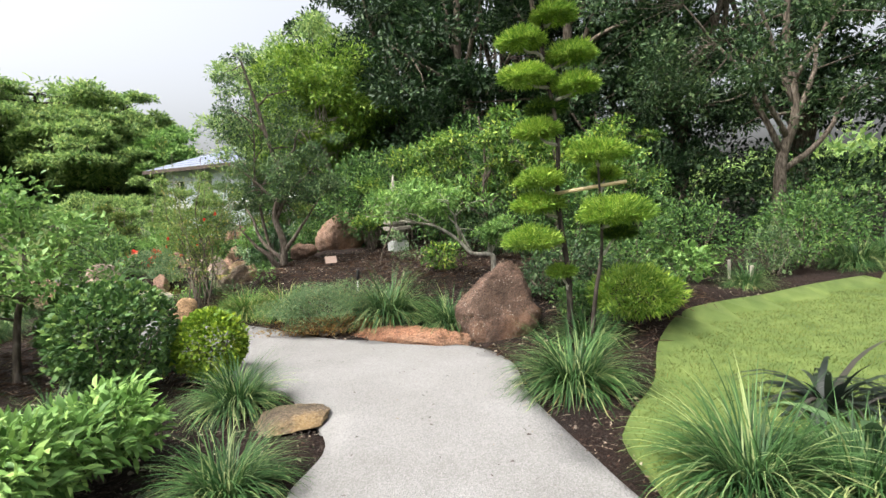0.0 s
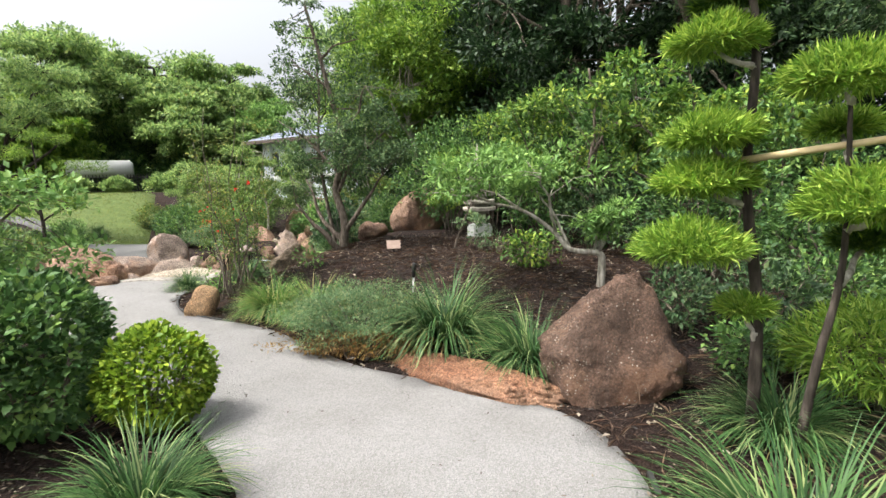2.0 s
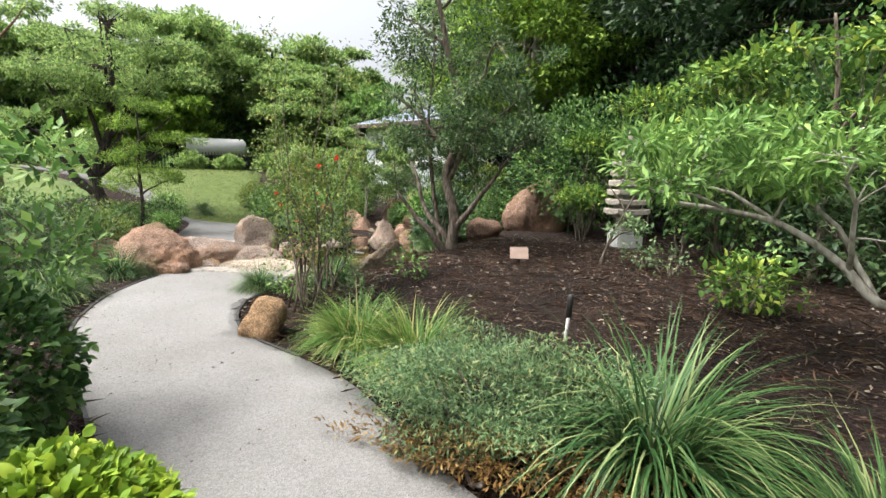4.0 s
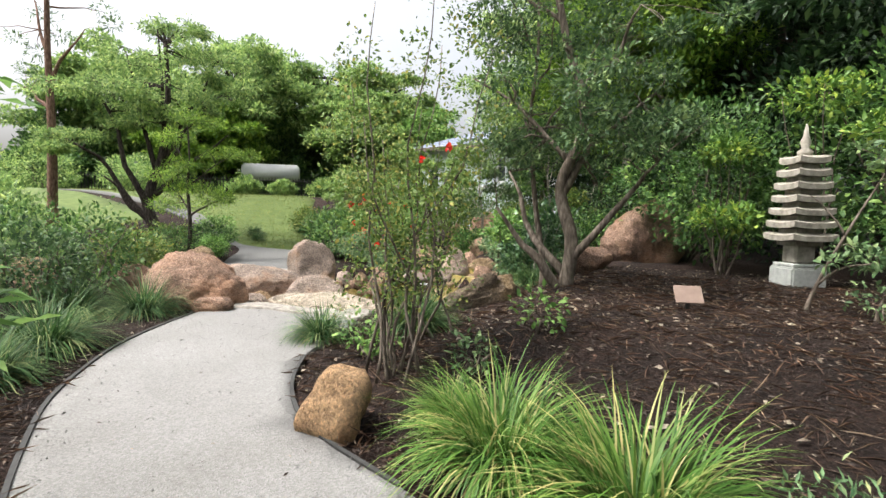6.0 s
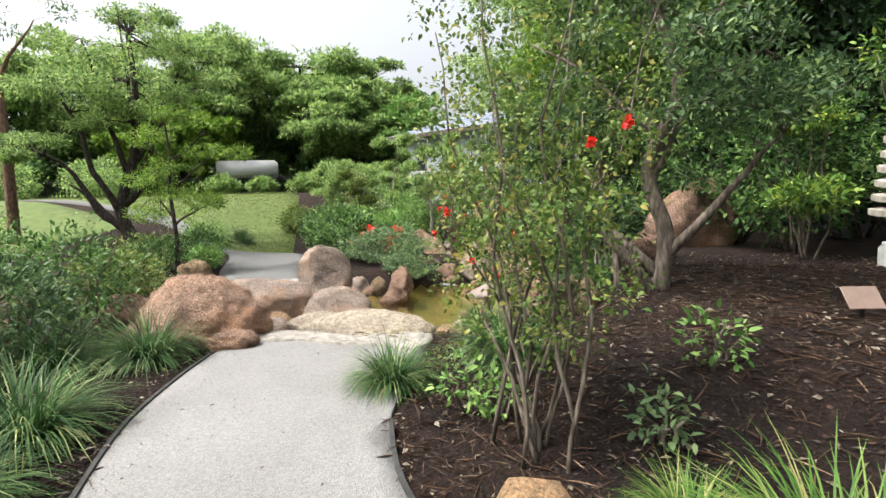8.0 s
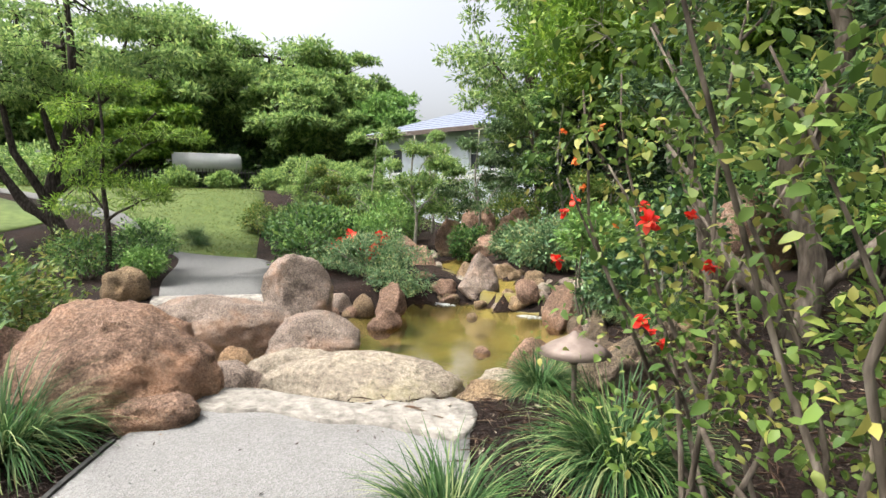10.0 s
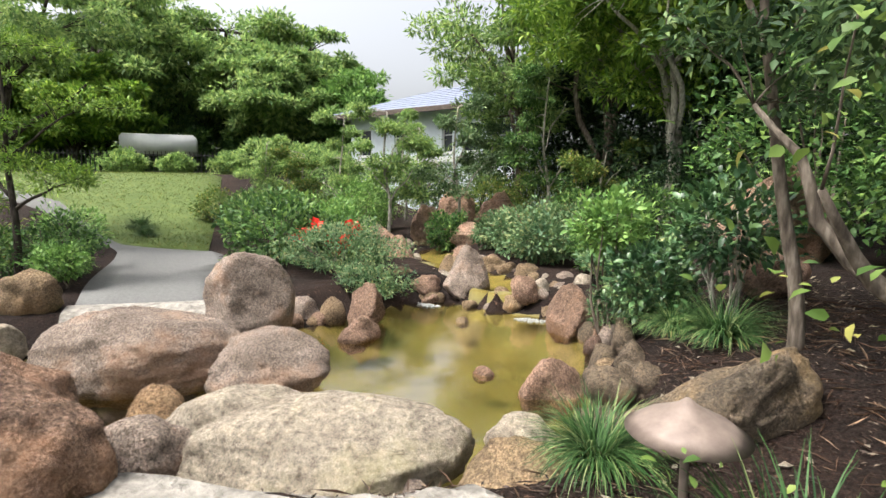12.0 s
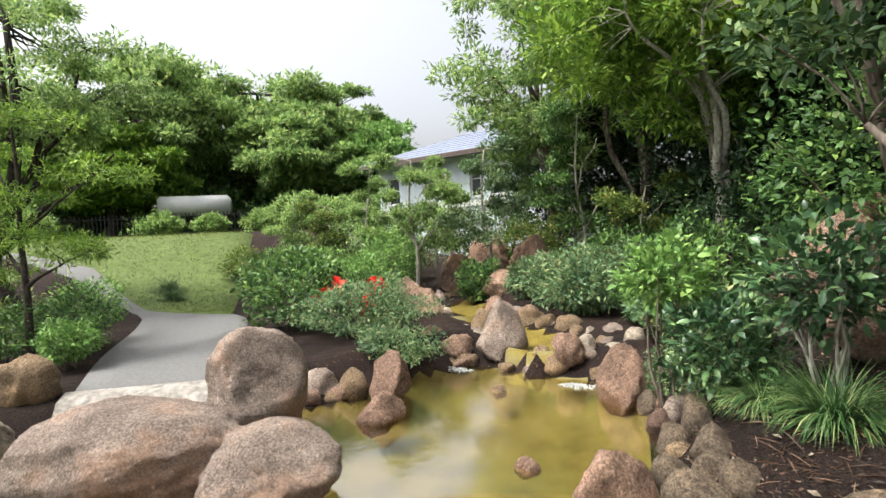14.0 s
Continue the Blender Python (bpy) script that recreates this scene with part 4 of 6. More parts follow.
tree("small_tree", "open small-leaved tree over the clipped hedge", "tree", -4.3, 4.5, [(0, 0, 0), (0.05, 0.05, 0.6), (0.15, 0.1, 1.1), (0.1, 0.2, 1.7)], [(0.4, (0.6, 0.3, 1.4)), (0.5, (-0.5, 0.4, 1.5)), (0.6, (0.3, -0.5, 1.6))],
     crown_in(40, (0.0, 0.15, 1.2), (0.85, 0.8, 0.75), 0.26, 206), L_LIGHT, 100, 0.075, 206, r0=0.04, aspect=0.5)
shrub("leafy_bush", "bright green leafy bush behind the hedge", "bush", -5.2, 4.4, (1.0, 0.9, 0.85), L_LIGHT, 4600, 0.10, 207, aspect=0.4, lift=0.1, shell=0.5, lumps=0.3)
shrub("leafy_bush", "bright green leafy bush behind the hedge", "bush", -6.6, 4.9, (1.0, 0.9, 0.75), L_MID, 3600, 0.09, 208, aspect=0.4, lift=0.1, shell=0.5, lumps=0.3)
for i, (px, py, rr, h, mat) in enumerate([(-8.6, 8.2, 0.62, 0.55, L_MID), (-8.1, 7.4, 0.5, 0.45, L_TWIST), (-9.5, 9.4, 0.5, 0.5, L_OLIVE), (-9.0, 8.9, 0.45, 0.42, L_OLIVE), (-10.6, 8.4, 0.8, 0.6, L_MID), (-7.6, 6.4, 0.45, 0.42, L_TWIST), (-9.4, 6.9, 0.9, 0.7, L_MID)]):
    shrub("low_shrub", "loose low green shrub in the mulched bed", "shrub", px, py, (rr, rr, h), mat, 2200, 0.065, 220 + i, shell=0.5, lumps=0.25, group="low shrubs of the bed", lift=0.08)

# the bed on the right of the path
shrub("juniper", "sprawling grey-green juniper with rusty lower twigs", "shrub", -1.55, 6.02, (0.72, 0.42, 0.30), L_JUNI, 20000, 0.034, 230, aspect=0.24, shell=0.5, lumps=0.3, stems=9, spread=0.9)
shrub("juniper", "rusty browned juniper fringe at the gravel edge", "shrub", -1.5, 5.72, (0.75, 0.16, 0.12), L_RUST, 2600, 0.04, 231, aspect=0.3, shell=0.4, lumps=0.3, stems=4, spread=0.9)
shrub("juniper", "low grey-green juniper mat over the pond bank", "shrub", -8.6, 14.1, (1.0, 0.6, 0.4), L_JUNI, 6500, 0.06, 232, aspect=0.35, shell=0.5, lumps=0.3, stems=9, spread=0.9)
shrub("juniper", "low grey-green juniper mat over the pond bank", "shrub", -7.9, 13.55, (0.55, 0.35, 0.25), L_JUNI, 3000, 0.06, 233, aspect=0.35, shell=0.5, lumps=0.3, stems=5, spread=0.9)
shrub("juniper", "grey-green juniper hanging over the pond rim", "shrub", -4.62, 12.35, (0.36, 0.4, 0.26), L_JUNI, 3200, 0.05, 236, aspect=0.32, shell=0.5, lumps=0.3, stems=5, spread=0.9)
shrub("juniper", "grey-green juniper hanging over the pond rim", "shrub", -4.85, 12.75, (0.28, 0.3, 0.2), L_JUNI, 2000, 0.05, 237, aspect=0.32, shell=0.5, lumps=0.3, stems=5, spread=0.9)
shrub("bright_shrub", "small bright green shrub in the mulch", "shrub", -0.05, 8.25, (0.34, 0.28, 0.25), L_TIP, 620, 0.075, 234, big=True, shell=0.4, lumps=0.25)
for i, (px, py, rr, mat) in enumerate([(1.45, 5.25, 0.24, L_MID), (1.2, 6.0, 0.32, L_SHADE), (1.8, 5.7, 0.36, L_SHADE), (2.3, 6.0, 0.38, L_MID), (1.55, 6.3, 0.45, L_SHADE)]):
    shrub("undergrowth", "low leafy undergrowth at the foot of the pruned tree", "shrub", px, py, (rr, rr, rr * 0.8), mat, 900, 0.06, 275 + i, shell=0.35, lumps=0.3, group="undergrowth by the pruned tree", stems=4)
for i, (px, py, rr) in enumerate([(-3.2, 8.4, 0.2), (-3.45, 7.75, 0.16), (-4.5, 8.05, 0.2), (-0.6, 9.6, 0.25), (0.2, 9.3, 0.3), (-0.9, 9.9, 0.2), (-4.3, 7.95, 0.16)]):
    shrub("seedling", "small leafy seedling in the bark mulch", "plant", px, py, (rr, rr, rr * 0.9), L_BLUE if i % 2 else L_LIGHT, 120, 0.055, 240 + i, shell=0.3, lumps=0.3, stems=4, group="seedlings in the mulch", big=True)


def pad(r, c, radii, n, leaf):
    """One clipped cushion of a cloud-pruned tree: upright narrow leaves on a flat-bottomed dome."""
    p, d = blob_points(n, radii, r, 0.62, 0.75, 0.12)
    return leaves(p + np.array(c), d * np.array([0.9, 0.9, 0.4]) + np.array([0, 0, 0.55]), leaf, 0.14, 0.5, 0.0, r)


def cloud_tree():
    """Podocarpus pruned into cushions, two stems held apart by a bamboo pole."""
    r = np.random.default_rng(250)
    x, y = 1.18, 4.55
    z = gz(x, y)
    ob = thing("cloud_pruned_tree", "cloud-pruned podocarpus with yellow-green cushions and two stems", "tree", (x, y, z))
    main = smooth3([Vector(p) for p in ((0, 0, -0.1), (0.02, 0, 0.7), (-0.03, 0.05, 1.4), (0.0, 0.05, 2.1), (-0.08, 0.1, 2.8), (-0.05, 0.1, 3.5))])
    second = smooth3([Vector(p) for p in ((0.16, -0.12, -0.1), (0.22, -0.18, 0.5), (0.30, -0.2, 1.0), (0.30, -0.2, 1.72))])
    for nm, ln, ra in (("trunk", main, 0.034), ("second_stem", second, 0.026)):
        vs, fs = tube(ln, [ra * (1 - 0.65 * i / (len(ln) - 1)) for i in range(len(ln))], 8)
        part(nm, mesh_of(nm, vs, fs, BARK_DARK, True), ob)
    pads = PADS
    for i, (px, py, pz, w, yellow) in enumerate(pads):
        c = (px - x, py - y, pz - z)
        stem = second if px > 1.45 else main
        q = min(stem, key=lambda s: (s - Vector(c) + Vector((0, 0, 0.15))).length)
        vs, fs = tube(wavy(q, (c[0], c[1], c[2] - 0.03), 5, 0.05, 260 + i), [0.02 * (1 - 0.1 * j) for j in range(6)], 6)
        br = part("branch", mesh_of("branch", vs, fs, BARK_PALE, True), ob)
        v, f = pad(r, c, (w * 0.5, w * 0.47, w * 0.27), int(5200 * (w / 0.5) ** 1.4), 0.066)
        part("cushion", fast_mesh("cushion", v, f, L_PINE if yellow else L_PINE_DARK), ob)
    vs, fs = tube([(-0.06, 0.04, 1.50), (0.22, -0.1, 1.53), (0.52, -0.3, 1.56)], [0.018, 0.018, 0.016], 8)
    part("bamboo_pole", mesh_of("bamboo_pole", vs, fs, BAMBOO, True), ob, "tan bamboo spreader pole tied across the stems")


PADS = [(1.0, 4.65, 3.55, 0.5, 1), (1.22, 4.65, 3.2, 0.4, 1), (0.9, 4.65, 2.98, 0.42, 1), (1.36, 4.65, 2.82, 0.42, 1), (0.9, 4.6, 2.62, 0.46, 1), (1.38, 4.6, 2.52, 0.42, 1), (1.12, 4.75, 2.35, 0.36, 0),
        (1.0, 4.65, 2.12, 0.44, 1), (1.48, 4.35, 1.84, 0.50, 1), (0.98, 4.6, 1.64, 0.42, 1), (0.96, 4.65, 1.40, 0.46, 1), (1.66, 4.75, 1.66, 0.3, 1), (1.6, 4.3, 1.27, 0.64, 1), (0.87, 4.55, 1.06, 0.54, 1), (1.72, 4.6, 1.08, 0.3, 0), (1.14, 4.55, 0.74, 0.22, 1)]
cloud_tree()
shrub("podocarpus_mound", "clipped yellow-green podocarpus mound by the lawn", "shrub", 1.95, 4.85, (0.46, 0.4, 0.27), L_PINE, 4200, 0.09, 270, lift=0.06, aspect=0.15, shell=0.65, lumps=0.08)

bent_crown = crown_in(34, (-1.0, 0.1, 1.2), (0.95, 0.7, 0.26), 0.19, 280, 0.35) + crown_in(8, (0.0, 0.0, 0.75), (0.22, 0.2, 0.3), 0.13, 281)
tree("bent_tree", "small feathery tree with a sharply bent pale trunk", "tree", 0.7, 7.15, [(0, 0, 0), (0.02, 0, 0.25), (-0.02, 0, 0.36), (-0.3, 0.0, 0.4), (-0.5, 0.02, 0.62), (-0.85, 0.05, 0.85), (-1.4, 0.1, 0.95)],
     [(0.5, (-0.7, 0.3, 1.15)), (0.65, (-0.6, -0.4, 1.2)), (0.8, (-1.5, 0.3, 1.15)), (0.9, (-1.8, -0.2, 1.05))], bent_crown, L_LIGHT, 120, 0.085, 282, BARK_PALE, 0.045, aspect=0.3, squash=0.5)
tree("twisted_tree", "twisted multi-stemmed tree with small grey-green leaves", "tree", -3.5, 10.4, [(0, 0, 0), (0.05, 0, 0.5), (-0.1, 0.05, 1.1), (0.15, 0, 1.8), (-0.1, 0.1, 2.7), (-0.3, 0.1, 3.6), (-0.5, 0.1, 4.4)],
     [(0.02, (-0.7, -0.35, 0.85)), (0.05, (-0.8, 0.3, 1.3)), (0.1, (0.9, -0.2, 1.3)), (0.3, (0.9, 0.3, 2.2)), (0.4, (-1.2, 0.1, 2.4)), (0.55, (0.7, -0.3, 2.8)), (0.7, (-0.9, 0.2, 3.4)), (0.8, (0.5, 0.1, 3.7))],
     crown_in(70, (0.1, 0.15, 1.8), (1.35, 1.2, 1.0), 0.24, 290, 0.4) + crown_in(14, (-0.4, 0.1, 3.7), (0.9, 0.6, 0.9), 0.2, 291), L_TWIST, 130, 0.07, 292, BARK, 0.085, aspect=0.42)

tree("slender_tree", "slender tree with a dark brown trunk on the pond bank", "tree", -3.92, 11.0, [(0, 0, 0), (-0.02, 0, 0.35), (-0.12, 0.02, 0.9), (-0.2, 0.05, 1.5), (-0.26, 0.1, 2.1), (-0.2, 0.15, 3.0), (-0.25, 0.2, 3.8)],
     [(0.55, (0.5, 0.2, 2.9)), (0.6, (-0.9, 0.3, 3.1)), (0.7, (0.3, -0.5, 3.3)), (0.8, (-0.6, -0.2, 3.8))],
     crown_in(40, (0.0, 0.2, 3.2), (1.2, 1.0, 0.7), 0.3, 298, 0.35), L_TWIST, 90, 0.07, 299, BARK, 0.046)
tree("sapling", "thin grey-stemmed sapling leaning beside the stone pagoda", "tree", -1.36, 10.1, [(0, 0, 0), (0.1, 0.03, 0.3), (0.3, 0.1, 0.75), (0.55, 0.2, 1.25)], [(0.3, (0.45, -0.1, 0.45)), (0.6, (0.0, 0.1, 1.0))],
     crown_in(6, (0.35, 0.0, 0.5), (0.35, 0.2, 0.18), 0.12, 295) + crown_in(6, (0.6, 0.2, 1.3), (0.3, 0.25, 0.2), 0.14, 296), L_BLUE, 42, 0.07, 297, BARK, 0.02, big=True)

# hibiscus: upright wands with red flowers
def hibiscus(x, y, wands, seed, label, per=48, leaf=0.032):
    r = np.random.default_rng(seed)
    ob = thing("hibiscus", label, "shrub", (x, y, gz(x, y)))
    cs, rs, tops = [], [], []
    for k, (ex, ey, ez) in enumerate(wands):
        ln = wavy((r.normal(0, 0.1), r.normal(0, 0.1), -0.05), (ex, ey, ez), 10, 0.3, seed + k)
        vs, fs = tube(ln, [0.012 * (1 - 0.075 * i) for i in range(11)], 6)
        part("stem", mesh_of("stem", vs, fs, BARK, True), ob)
        for i in range(4, 11):
            for _ in range(2):
                cs.append(np.array(ln[i]) + r.normal(0, 0.15, 3))
                rs.append(r.uniform(0.1, 0.2))
        tops.append(ln[10])
    v, f = clump_cloud(cs, rs, per, leaf, r, 0.55, 0.7, 0.1, True, 0.2, 0.9)
    part("foliage", fast_mesh("foliage", v, f, L_OLIVE), ob)
    return ob


def flower(ob, p, size, seed, mat=None):
    r = np.random.default_rng(seed)
    n = 14
    d = r.normal(0, 1, (n, 3))
    d /= np.linalg.norm(d, axis=1, keepdims=True)
    v, f = leaves(np.tile(np.array(p), (n, 1)) + d * size * 0.12, d, size, 0.8, 0.2, 0, r, big=True)
    part("flower" if mat is None else "orange_leaf", fast_mesh("flower", v, f, mat or RED), ob, "ruffled scarlet flower" if mat is None else "orange young leaves")


hib = hibiscus(-4.0, 7.6, [(-0.2, 0.1, 2.5), (0.25, 0.1, 2.5), (-0.55, 0.3, 2.1), (-0.5, 0.65, 1.7), (0.1, 0.5, 2.3), (0.55, 0.35, 2.1), (-0.1, -0.15, 1.7), (0.4, 0.6, 1.7), (-0.3, 0.2, 1.5), (0.2, 0.3, 1.6), (-0.6, 0.5, 1.3)], 300, "tall wispy hibiscus with scarlet flowers in the mulch")
for i, (fx, fy, fz) in enumerate([(0.3, -0.1, 1.42), (0.42, 0.0, 1.5), (-0.75, 0.62, 1.02), (-0.5, 0.6, 0.85), (-0.5, 0.25, 1.15), (-0.3, 0.8, 1.0)]):
    flower(hib, (fx, fy, fz), 0.027, 310 + i)
hib2 = hibiscus(-4.28, 8.55, [(-0.45, -0.28, 1.25), (-0.3, -0.1, 1.6), (0.05, -0.15, 1.9), (-0.4, -0.35, 1.5), (0.3, 0.0, 1.6), (-0.1, 0.25, 1.5)], 320, "leafy hibiscus with orange young leaves near the path lamp", 10, 0.03)
for i, (fx, fy, fz) in enumerate([(-0.46, -0.28, 1.14), (-0.43, -0.25, 1.18), (-0.22, -0.19, 1.16), (-0.08, -0.16, 1.13), (-0.15, -0.09, 0.70), (-0.18, -0.07, 0.73)]):
    flower(hib2, (fx, fy, fz), 0.021, 330 + i)
for i, (fx, fy, fz) in enumerate([(-0.45, -0.38, 1.38), (-0.42, -0.32, 1.3), (-0.4, -0.3, 1.22), (-0.35, -0.3, 1.4), (-0.3, -0.25, 1.1)]):
    flower(hib2, (fx, fy, fz), 0.013, 340 + i, ORANGE)

shrub("big_leaf_shrub", "glossy broad-leaved shrub leaning over the pond bank", "shrub", -4.12, 11.8, (0.42, 0.4, 0.36), L_GLOSS, 1300, 0.085, 350, big=True, lift=0.38, shell=0.3, lumps=0.3, bark=BARK_PALE)
shrub("bright_leaf_shrub", "bright green broad-leaved shrub on the bank", "shrub", -4.95, 12.6, (0.36, 0.34, 0.3), L_LIGHT, 1200, 0.08, 351, big=True, lift=0.85, shell=0.3, lumps=0.25)
shrub("big_leaf_shrub", "dark glossy shrub under the bright one on the bank", "shrub", -4.6, 12.2, (0.38, 0.34, 0.36), L_GLOSS, 1100, 0.08, 354, big=True, shell=0.4, lumps=0.25)
shrub("flowering_shrub", "dense green shrub with orange-red flower heads", "shrub", -10.1, 14.7, (0.85, 0.7, 0.62), L_MID, 3000, 0.10, 352, shell=0.55, lumps=0.25, big=True)
red = shrub("flowering_shrub", "low green shrub covered in orange-red flower heads", "shrub", -9.3, 15.2, (0.7, 0.6, 0.42), L_MID, 2000, 0.09, 353, shell=0.55, lumps=0.25)
for i in range(9):
    a = i * 2.4
    flower(red, (0.5 * math.cos(a), -0.38 + 0.3 * math.sin(a), 0.52 + 0.16 * math.sin(3 * a)), 0.13, 360 + i)


# ---- stone lantern, plaque, lamps ----
def pagoda(x, y, turn):
    z = gz(x, y)
    ob = thing("stone_pagoda", "seven-tiered weathered stone pagoda lantern on a pale block", "lantern", pose(x, y, z, 0, 0, turn) @ Matrix.Diagonal((0.62, 0.62, 0.69, 1)))
    part("base", bm_mesh("base", box(0.66, 0.66, 0.34, 0.03, (0, 0, 0.15), 2), STONE_PALE), ob, "pale grey carved stone base")
    part("plinth", bm_mesh("plinth", box(0.58, 0.58, 0.06, 0.015, (0, 0, 0.35)), STONE_PALE), ob)
    part("shaft", bm_mesh("shaft", box(0.38, 0.38, 0.34, 0.03, (0, 0, 0.55)), STONE), ob)
    for i in range(7):
        w, h = 0.84 - 0.045 * i, 0.185
        zz = 0.72 + i * 0.215
        bm = box(w * 0.62, w * 0.62, 0.08, 0.01, (0, 0, zz))
        part("tier_body", bm_mesh("tier_body", bm, STONE), ob)
        bm = bmesh.new()
        k = 9
        rows = []
        for lev, (zo, s) in enumerate(((0.04, 1.0), (0.13, 1.0), (0.17, 0.72))):
            row = []
            for side in range(4):
                for j in range(k - 1):
                    t = j / (k - 1) * 2 - 1
                    px, py = ((t, -1), (1, t), (-t, 1), (-1, -t))[side]
                    flare = 0.035 * abs(t) ** 3 * (1 if lev < 2 else 0.4)
                    row.append(bm.verts.new((px * w / 2 * s, py * w / 2 * s, zz + zo + flare)))
            rows.append(row)
        m = len(rows[0])
        for a, b in zip(rows[:-1], rows[1:]):
            for j in range(m):
                bm.faces.new((a[j], a[(j + 1) % m], b[(j + 1) % m], b[j]))
        bm.faces.new(rows[0][::-1])
        bm.faces.new(rows[-1])
        part("roof_tier", bm_mesh("roof_tier", bm, STONE), ob)
    top = 0.72 + 7 * 0.215
    part("finial", mesh_of("finial", *tube([(0, 0, top - 0.05), (0, 0, top + 0.04), (0, 0, top + 0.10), (0, 0, top + 0.2), (0, 0, top + 0.3), (0, 0, top + 0.5)], [0.12, 0.13, 0.06, 0.09, 0.05, 0.015], 12), STONE, True), ob)


pagoda(-1.15, 12.0, 28)

plq = thing("plaque", "tilted bronze information plaque on a short stake in the mulch", "sign", pose(-2.26, 9.5, gz(-2.26, 9.5), 0, 0, 18) @ Matrix.Diagonal((0.74, 0.74, 0.8, 1)))
part("plate", bm_mesh("plate", box(0.3, 0.22, 0.014, 0.004), PLATE), plq, "", pose(0, 0, 0.17, 48, 0, 0))
for k in range(3):
    part("lettering", bm_mesh("lettering", box(0.2 - 0.04 * (k % 2), 0.008, 0.002, 0), FASCIA), plq, "", pose(0, 0.03 - 0.035 * k * 0.67, 0.17 + 0.03 - 0.035 * k * 0.74 + 0.009, 48, 0, 0))
part("stake", bm_mesh("stake", box(0.04, 0.03, 0.2, 0.003, (0, 0.01, 0.06)), BLACK), plq)

lamp = thing("path_lamp", "bronze mushroom-hat garden path lamp on a thin stake", "path lamp", (-4.79, 9.3, gz(-4.79, 9.3) - 0.04))
part("stake", mesh_of("stake", *tube([(0.01, 0, -0.1), (0, 0, 0.2), (0, 0, 0.52)], [0.014, 0.014, 0.014], 10), METAL, True), lamp)
part("socket", mesh_of("socket", *tube([(0, 0, 0.4), (0, 0, 0.5)], [0.022, 0.03], 12), METAL, True), lamp)
part("hat", mesh_of("hat", *tube([(0, 0, 0.47), (0, 0, 0.462), (0, 0, 0.50), (0, 0, 0.535), (0, 0, 0.555), (0, 0, 0.575)], [0.175, 0.188, 0.135, 0.065, 0.03, 0.008], 40), METAL, True), lamp, "wide shallow cone hat")
post = thing("marker_post", "short white post with a black cap in the mulch", "post", pose(-1.37, 7.24, gz(-1.37, 7.24), 0, 5, 0) @ Matrix.Diagonal((0.7, 0.7, 0.85, 1)))
part("shaft", mesh_of("shaft", *tube([(0, 0, -0.05), (0, 0, 0.28)], [0.016, 0.016], 10), WHITE, True), post)
part("cap", mesh_of("cap", *tube([(0, 0, 0.22), (0, 0, 0.40), (0, 0, 0.42)], [0.032, 0.034, 0.02], 14), BLACK, True), post, "black cylindrical cap")
for i, (px, py) in enumerate(((-13.6, 13.9),)):
    lb = thing("path_lamp", "small black path lamp beside the asphalt walk", "path lamp", (px, py, gz(px, py)))
    part("stake", mesh_of("stake", *tube([(0, 0, -0.05), (0, 0, 0.6)], [0.02, 0.018], 8), BLACK, True), lb)
    part("hat", mesh_of("hat", *tube([(0, 0, 0.58), (0, 0, 0.68), (0, 0, 0.7)], [0.03, 0.1, 0.09], 12), BLACK, True), lb)
for px, py in ((4.1, 6.9), (4.0, 6.2)):
    mp = thing("marker_post", "small pale label post in the mulch", "post", (px, py, gz(px, py)))
    part("shaft", bm_mesh("shaft", box(0.04, 0.03, 0.3, 0.005, (0, 0, 0.12)), STONE), mp)

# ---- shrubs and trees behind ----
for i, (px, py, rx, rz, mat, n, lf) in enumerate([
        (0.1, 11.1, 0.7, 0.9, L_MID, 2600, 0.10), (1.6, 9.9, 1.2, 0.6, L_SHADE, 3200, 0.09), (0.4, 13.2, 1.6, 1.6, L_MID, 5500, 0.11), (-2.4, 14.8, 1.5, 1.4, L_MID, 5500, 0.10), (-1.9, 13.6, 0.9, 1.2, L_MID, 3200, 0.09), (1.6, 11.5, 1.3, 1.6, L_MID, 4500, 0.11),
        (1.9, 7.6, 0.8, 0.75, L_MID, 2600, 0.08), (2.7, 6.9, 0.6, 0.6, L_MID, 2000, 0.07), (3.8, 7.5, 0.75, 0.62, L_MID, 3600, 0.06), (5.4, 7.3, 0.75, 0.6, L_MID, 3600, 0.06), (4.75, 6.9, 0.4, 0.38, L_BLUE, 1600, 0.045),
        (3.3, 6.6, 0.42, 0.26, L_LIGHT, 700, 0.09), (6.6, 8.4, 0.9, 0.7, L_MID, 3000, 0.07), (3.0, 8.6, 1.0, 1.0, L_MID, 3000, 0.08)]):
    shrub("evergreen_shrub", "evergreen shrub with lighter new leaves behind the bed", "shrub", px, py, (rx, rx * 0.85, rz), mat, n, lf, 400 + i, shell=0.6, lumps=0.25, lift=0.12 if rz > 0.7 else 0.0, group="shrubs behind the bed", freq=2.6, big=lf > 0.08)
for i, (px, py, zz, rr) in enumerate([(-1.9, 12.6, 0.75, 0.45), (-0.35, 11.4, 1.7, 0.5), (-0.9, 12.6, 2.2, 0.6), (-1.9, 13.0, 1.7, 0.45), (0.3, 11.6, 2.4, 0.6)]):
    shrub("yellow_tipped_shrub", "yellow-green tipped shrub branch beside the stone pagoda", "shrub", px, py, (rr, rr * 0.8, rr * 0.5), L_TIP, 900, 0.085, 430 + i, lift=zz - 0.2, shell=0.35, lumps=0.3, group="yellow-tipped shrubs", big=True, stems=4)
